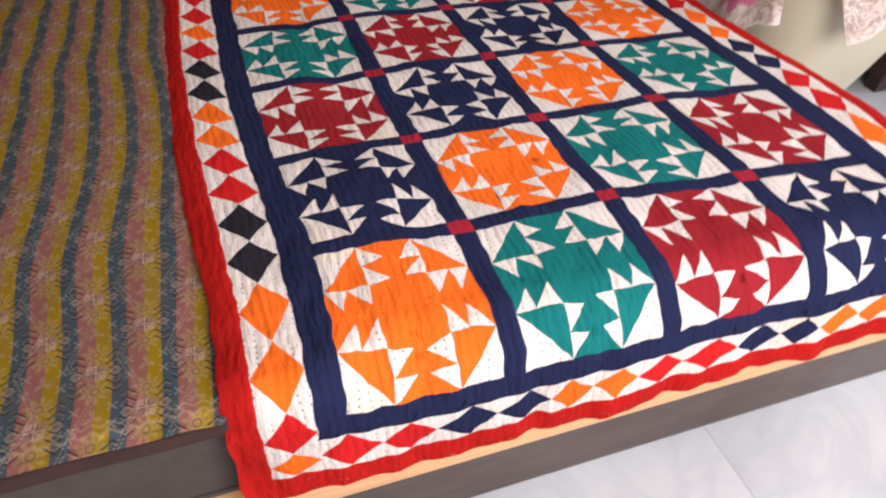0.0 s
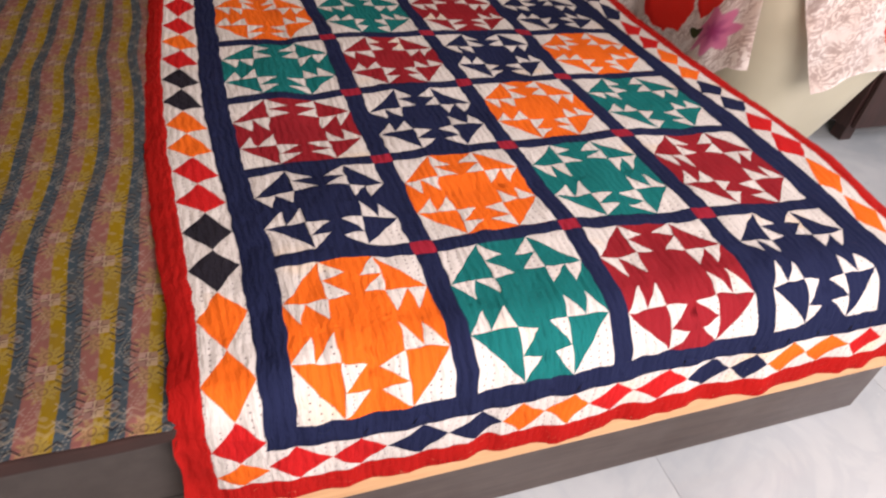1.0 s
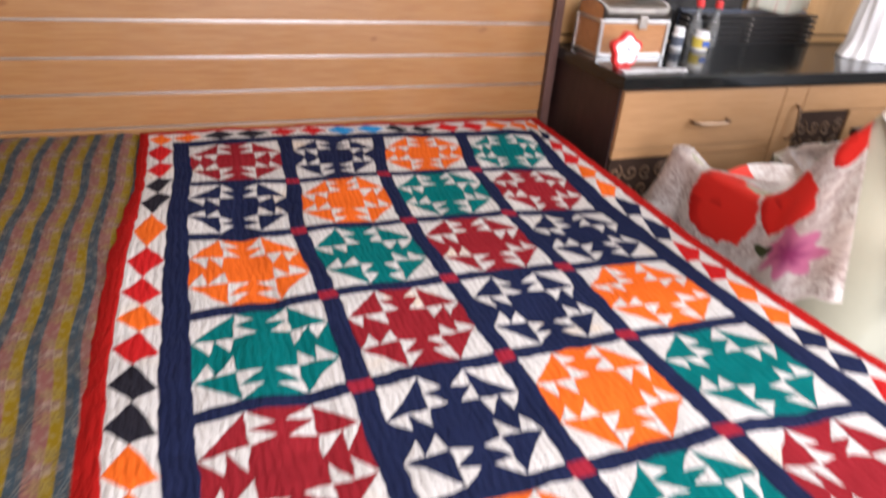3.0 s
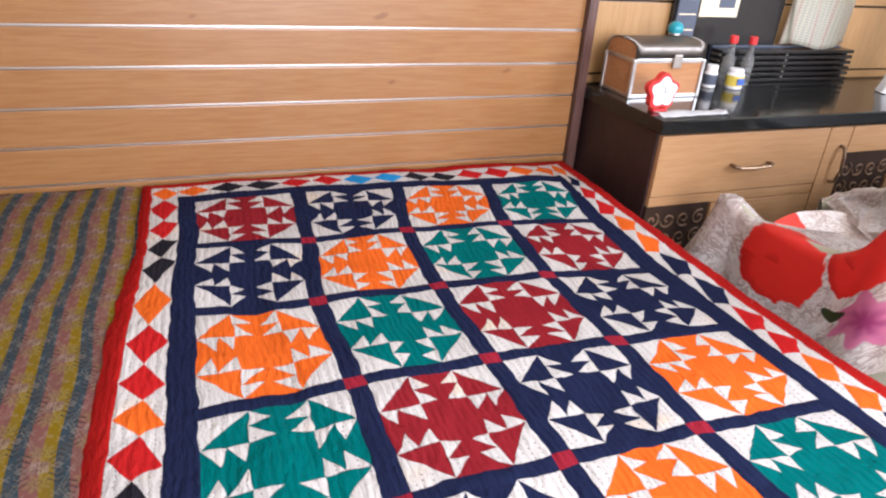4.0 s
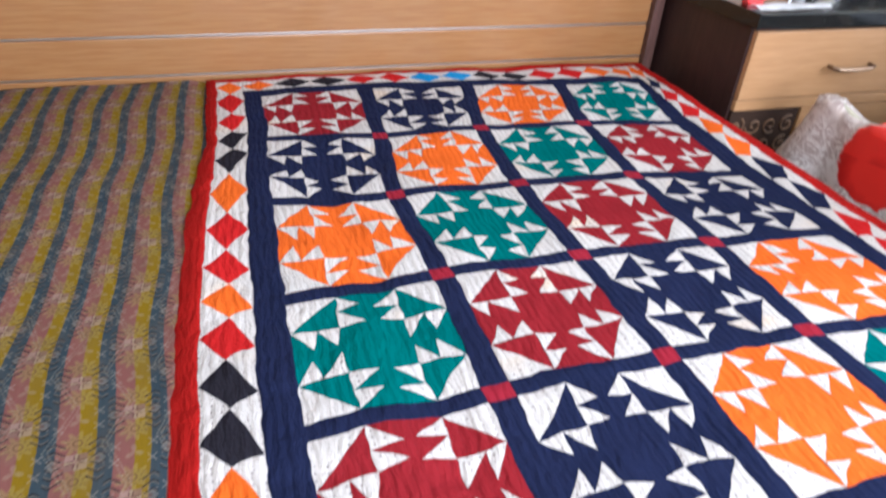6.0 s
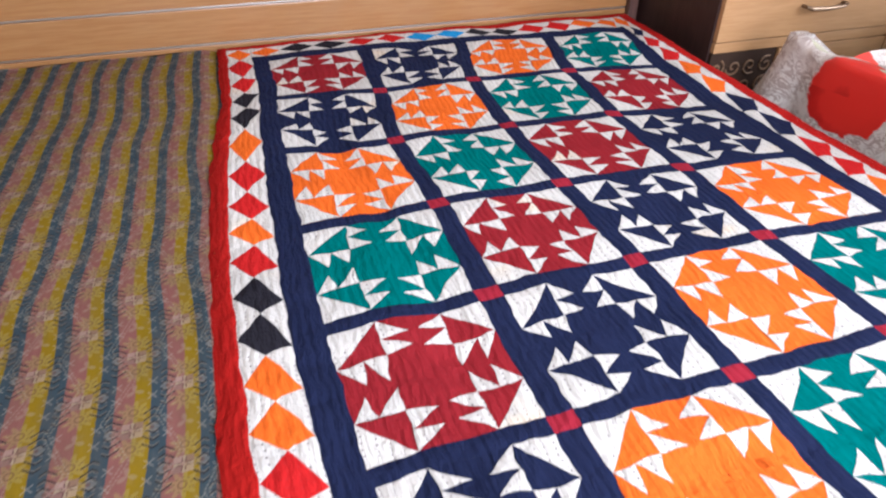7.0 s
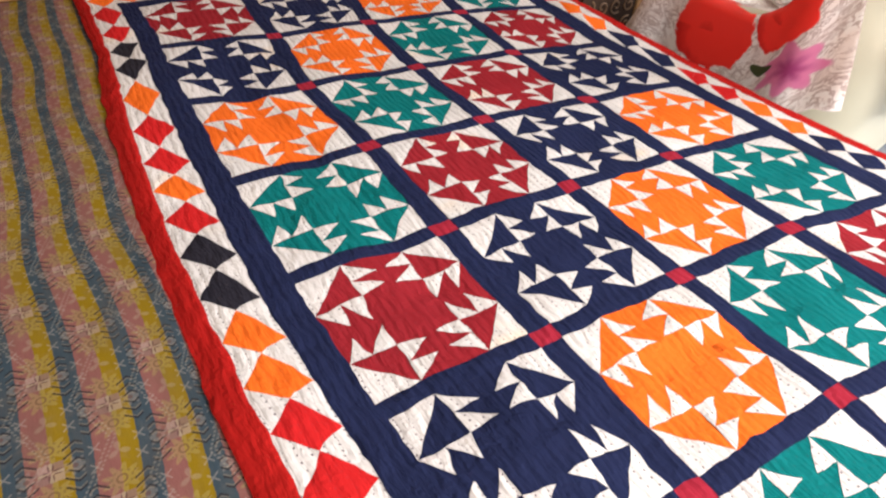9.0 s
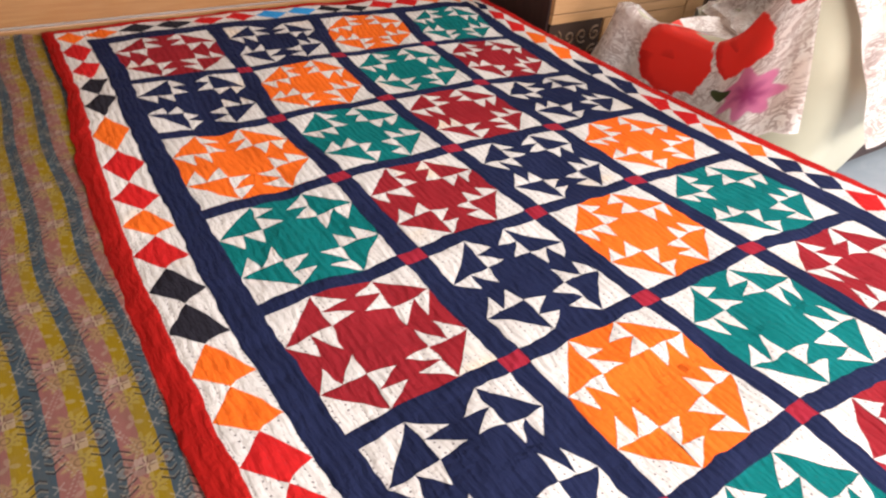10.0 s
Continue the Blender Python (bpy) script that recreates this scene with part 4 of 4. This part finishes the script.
jar("white_jar", 1.168, 1.955, 0.022, 0.054, WHITEPLASTIC, SLATE, WHITEPLASTIC, "small white cosmetics jar with a grey label")
t_ = jar("cream_jar", 1.25, 1.93, 0.028, 0.054, WHITEPLASTIC, YELLOW, WHITEPLASTIC, "white tub with a yellow and blue label", 0.012)
part("blue_patch", box(1.236, 1.264, 1.8995, 1.9025, ZT + 0.016, ZT + 0.038, 0.001), BLUE, t_)


def bottle(x, y, h):
    b_ = thing("bottle", (0, 0, 0), "clear small bottle with a red screw cap", "bottle", "bottles behind the jars")
    part("glass", lathe([(0.014, 0), (0.019, 0.004), (0.019, h * 0.62), (0.009, h * 0.82), (0.009, h)], 20, (x, y, ZT)), GLASS, b_, smooth=True)
    part("cap", lathe([(0.0125, h), (0.0135, h + 0.002), (0.0135, h + 0.022), (0.011, h + 0.025)], 20, (x, y, ZT)), REDPLASTIC, b_)


bottle(1.248, 1.975, 0.140)
bottle(1.322, 1.965, 0.138)

wrapb = thing("wrapped_bundle", (0, 0, 0), "white bundle in crinkled clear plastic wrap", "bundle")


def bundle_at(s, t):
    a = 2 * math.pi * s
    r = 0.085 * (1 + 0.12 * math.sin(3 * a + 4 * t) + 0.06 * math.sin(11 * a)) * (1.02 - 0.08 * t + 0.2 * max(0, 0.12 - t) / 0.12)
    return (1.905 + r * math.cos(a), 1.79 + 0.75 * r * math.sin(a), ZT + 0.002 + t * 0.40)


part("wrap", sheet(48, 20, bundle_at, lambda s, t: (s, t)), WHITEPLASTIC, wrapb, smooth=True)

# ---- chair with its cover ----
chair = thing("tub_chair", (0, 0, 0), "cream moulded plastic tub chair facing the dressing unit", "chair")
CC = (1.082, 1.10)
RX, RY, RYF = 0.302, 0.38, 0.42


def rim_z(deg):
    return float(np.interp(deg, [108, 122, 135, 148, 157, 170, 181, 186, 190, 194, 207, 225, 270, 315, 348, 372, 430], [0.33, 0.37, 0.45, 0.51, 0.51, 0.49, 0.51, 0.565, 0.65, 0.69, 0.80, 0.86, 0.88, 0.86, 0.66, 0.52, 0.42]))


def plan(deg):
    a = radians(deg)
    c, s_ = math.cos(a), math.sin(a)
    return Vector((math.copysign(abs(c) ** 0.52, c), math.copysign(abs(s_) ** 0.52, s_), 0))


def shell_at(deg, f, inset=0.0):
    """A place on the chair's shell: deg round it, f from the floor (0) to the rim (1)."""
    zr = rim_z(deg)
    z = f * zr
    k_ = 0.56 + 0.44 * min(1.08, (z / 0.5)) ** 0.85
    p = plan(deg)
    return Vector((CC[0] + (RX * k_ - inset) * p.x, CC[1] + ((RYF if p.y > 0 else RY) * k_ - inset) * p.y, z))


ARC = [0.0]
for deg in range(109, 431):
    ARC.append(ARC[-1] + (Vector((RX * plan(deg).x, RY * plan(deg).y)) - Vector((RX * plan(deg - 1).x, RY * plan(deg - 1).y))).length)


def arc(deg):
    return float(np.interp(deg, range(108, 431), ARC)) - ARC[157 - 108]


def over_rim(deg, d, lift):
    """Down the outside (d > 0) or the inside (d < 0) of the shell from its rim, d metres along."""
    zr = rim_z(deg)
    a = radians(deg)
    out = Vector((math.cos(a), math.sin(a), 0))
    if d >= 0:
        p = shell_at(deg, max(0.02, 1 - d / zr))
        hang = shell_at(deg, 1.0)
        p.x += (hang.x - p.x) * 0.85 + out.x * 0.08 * d
        p.y += (hang.y - p.y) * 0.85 + out.y * 0.08 * d
        if deg < 165:
            p += out * 0.35 * d * min(1.0, (165 - deg) / 30)
        return p + out * lift + Vector((0, 0, lift * max(0, 1 - d / 0.03)))
    e = min(0.035, -d)
    p = shell_at(deg, 1.0) - out * e + Vector((0, 0, lift))
    rest = max(0.0, -d - 0.035)
    drop = min(rest, max(0.0, zr - 0.44))
    p = p - out * 0.15 * drop - Vector((0, 0, drop))
    p -= out * max(0.0, rest - drop)
    return p


def shell_sheet():
    def at(s, t):
        deg = 110 + s * 318
        if t < 0.47:
            return shell_at(deg, t / 0.47)
        if t < 0.53:
            return shell_at(deg, 1.0, 0.028 * (t - 0.47) / 0.06) + Vector((0, 0, 0.01 * math.sin(math.pi * (t - 0.47) / 0.06)))
        return shell_at(deg, 1 - (t - 0.53) / 0.47 * 0.99, 0.028)
    return sheet(110, 60, at, lambda s, t: (s, t))


part("shell", shell_sheet(), CREAM, chair, "cream curved plastic shell", smooth=True)
part("seat", lathe([(0.05, 0), (0.24, 0.0), (0.262, 0.012), (0.257, 0.03), (0.05, 0.034)], 40, (CC[0], CC[1] + 0.02, 0.375)), CREAM, chair, smooth=True)

cover = thing("chair_cover", (0, 0, 0), "white satin chair cover printed with red roses and pink lilies", "cover")


def drape(lo, hi, hem, tuck, salt, u_start):
    def at(s, t):
        d = -tuck + t * (tuck + hem(s))
        w = max(0.0, d) / 0.3
        deg = lo(w) + s * (hi(w) - lo(w))
        fold = 0.5 + 0.5 * noise.noise((deg * 0.055 + salt, d * 1.5, salt))
        lift = 0.007 + (0.008 + 0.030 * min(1, w)) * fold * (0.6 + 0.4 * math.sin(deg * 0.33 + salt))
        p = over_rim(deg, d, max(0.006, lift))
        return p + Vector((0, 0, 0.006 * noise.noise((deg * 0.1, d * 9, salt + 3))))

    def uv_of(s, t):
        d = -tuck + t * (tuck + hem(s))
        w = max(0.0, d) / 0.3
        deg = lo(w) + s * (hi(w) - lo(w))
        return (arc(deg), d)
    return sheet(90, 60, at, uv_of, 0.002)


part("arm_drape", drape(lambda w: 109, lambda w: 202 + 11 * w, lambda s: 0.21 + 0.22 * s, 0.34, 0.7, 0.0), ROSECLOTH, cover, smooth=True)
part("back_drape", drape(lambda w: 204 + 30 * w, lambda w: 350, lambda s: 0.49 - 0.10 * min(1.0, s / 0.45), 0.40, 4.2, 0.0), ROSECLOTH, cover, smooth=True)

part("far_arm_drape", drape(lambda w: 352, lambda w: 427, lambda s: 0.22 - 0.08 * s, 0.30, 8.1, 0.0), ROSECLOTH, cover, smooth=True)


def seat_cover_at(s, t):
    a = 2 * math.pi * s
    r = 0.255 * t
    x, y = CC[0] + r * math.cos(a), CC[1] + 0.02 + 1.1 * r * math.sin(a)
    return (x, y, 0.418 + 0.014 * noise.noise((x * 9, y * 9, 2.0)) + 0.02 * t ** 4)


part("seat_cover", sheet(64, 24, seat_cover_at, lambda s, t: (0.9 + 0.275 * t * math.cos(2 * math.pi * s), -0.1 + 0.3 * t * math.sin(2 * math.pi * s))), ROSECLOTH, cover, smooth=True)

# dark cabinet beyond the chair with a pink cloth hanging from it
cab = thing("dark_cabinet", (0, 0, 0), "dark brown low cabinet on short legs beyond the chair", "cabinet")
part("cabinet_body", box(1.50, 2.42, 0.95, 1.42, 0.06, 0.50, 0.004), WENGE, cab)
part("cabinet_top", box(1.485, 2.435, 0.925, 1.43, 0.502, 0.528, 0.004), WENGE, cab)
for dx_ in (0.0, 0.46):
    door = part("cabinet_door", box(1.51 + dx_, 1.96 + dx_ - 0.012, 0.932, 0.9475, 0.07, 0.49, 0.003), WENGE, cab)
    part("knob", lathe([(0.002, 0), (0.011, 0.002), (0.013, 0.010), (0.008, 0.016), (0.002, 0.018)], 14, (1.90 if dx_ == 0 else 2.03, 0.925, 0.28)), BRONZE, door)
for x in (1.55, 2.37):
    part("leg", box(x - 0.025, x + 0.025, 0.97, 1.02, 0.0, 0.059, 0.003), WENGE, cab)
    part("leg", box(x - 0.025, x + 0.025, 1.35, 1.40, 0.0, 0.059, 0.003), WENGE, cab)


def scarf_at(s, t):
    if t < 0.15:
        return (1.52 + 0.22 * s, 1.04 - t * 0.83, 0.533)
    d = (t - 0.15) / 0.85
    return (1.52 + 0.22 * s * (1 - 0.6 * d) + 0.1 * d, 0.912 - 0.008 * math.sin(14 * s), 0.532 - 0.38 * d * (1 - 0.4 * abs(s - 0.45)))


pink = part("pink_scarf", sheet(16, 24, scarf_at, lambda s, t: (s, t), 0.003), PINKCLOTH, None, smooth=True)
tagged(pink, "pink cloth hanging over the dark cabinet", "scarf")

# ---- marble floor, tile by tile ----
floor = thing("floor", (0, 0, 0), "grey-white veined marble tile floor", "", kind="structure")
part("grout_bed", box(X0, X1, Y0, Y1, -0.06, -0.004, 0), plain("grey_grout", (0.36, 0.39, 0.40), 0.8), floor)
tile_me = mesh_of("tile", box(-0.3008, 0.3008, -0.3008, 0.3008, -0.02, 0.0, 0.0006, segments=1), MARBLE)
x = X0 + 0.3
while x < X1 + 0.2:
    y = Y0 + 0.3
    while y < Y1 + 0.2:
        t_ = new("tile", tile_me)
        t_.parent = floor
        t_.location = (x, y, 0.0)
        y += 0.602
    x += 0.602
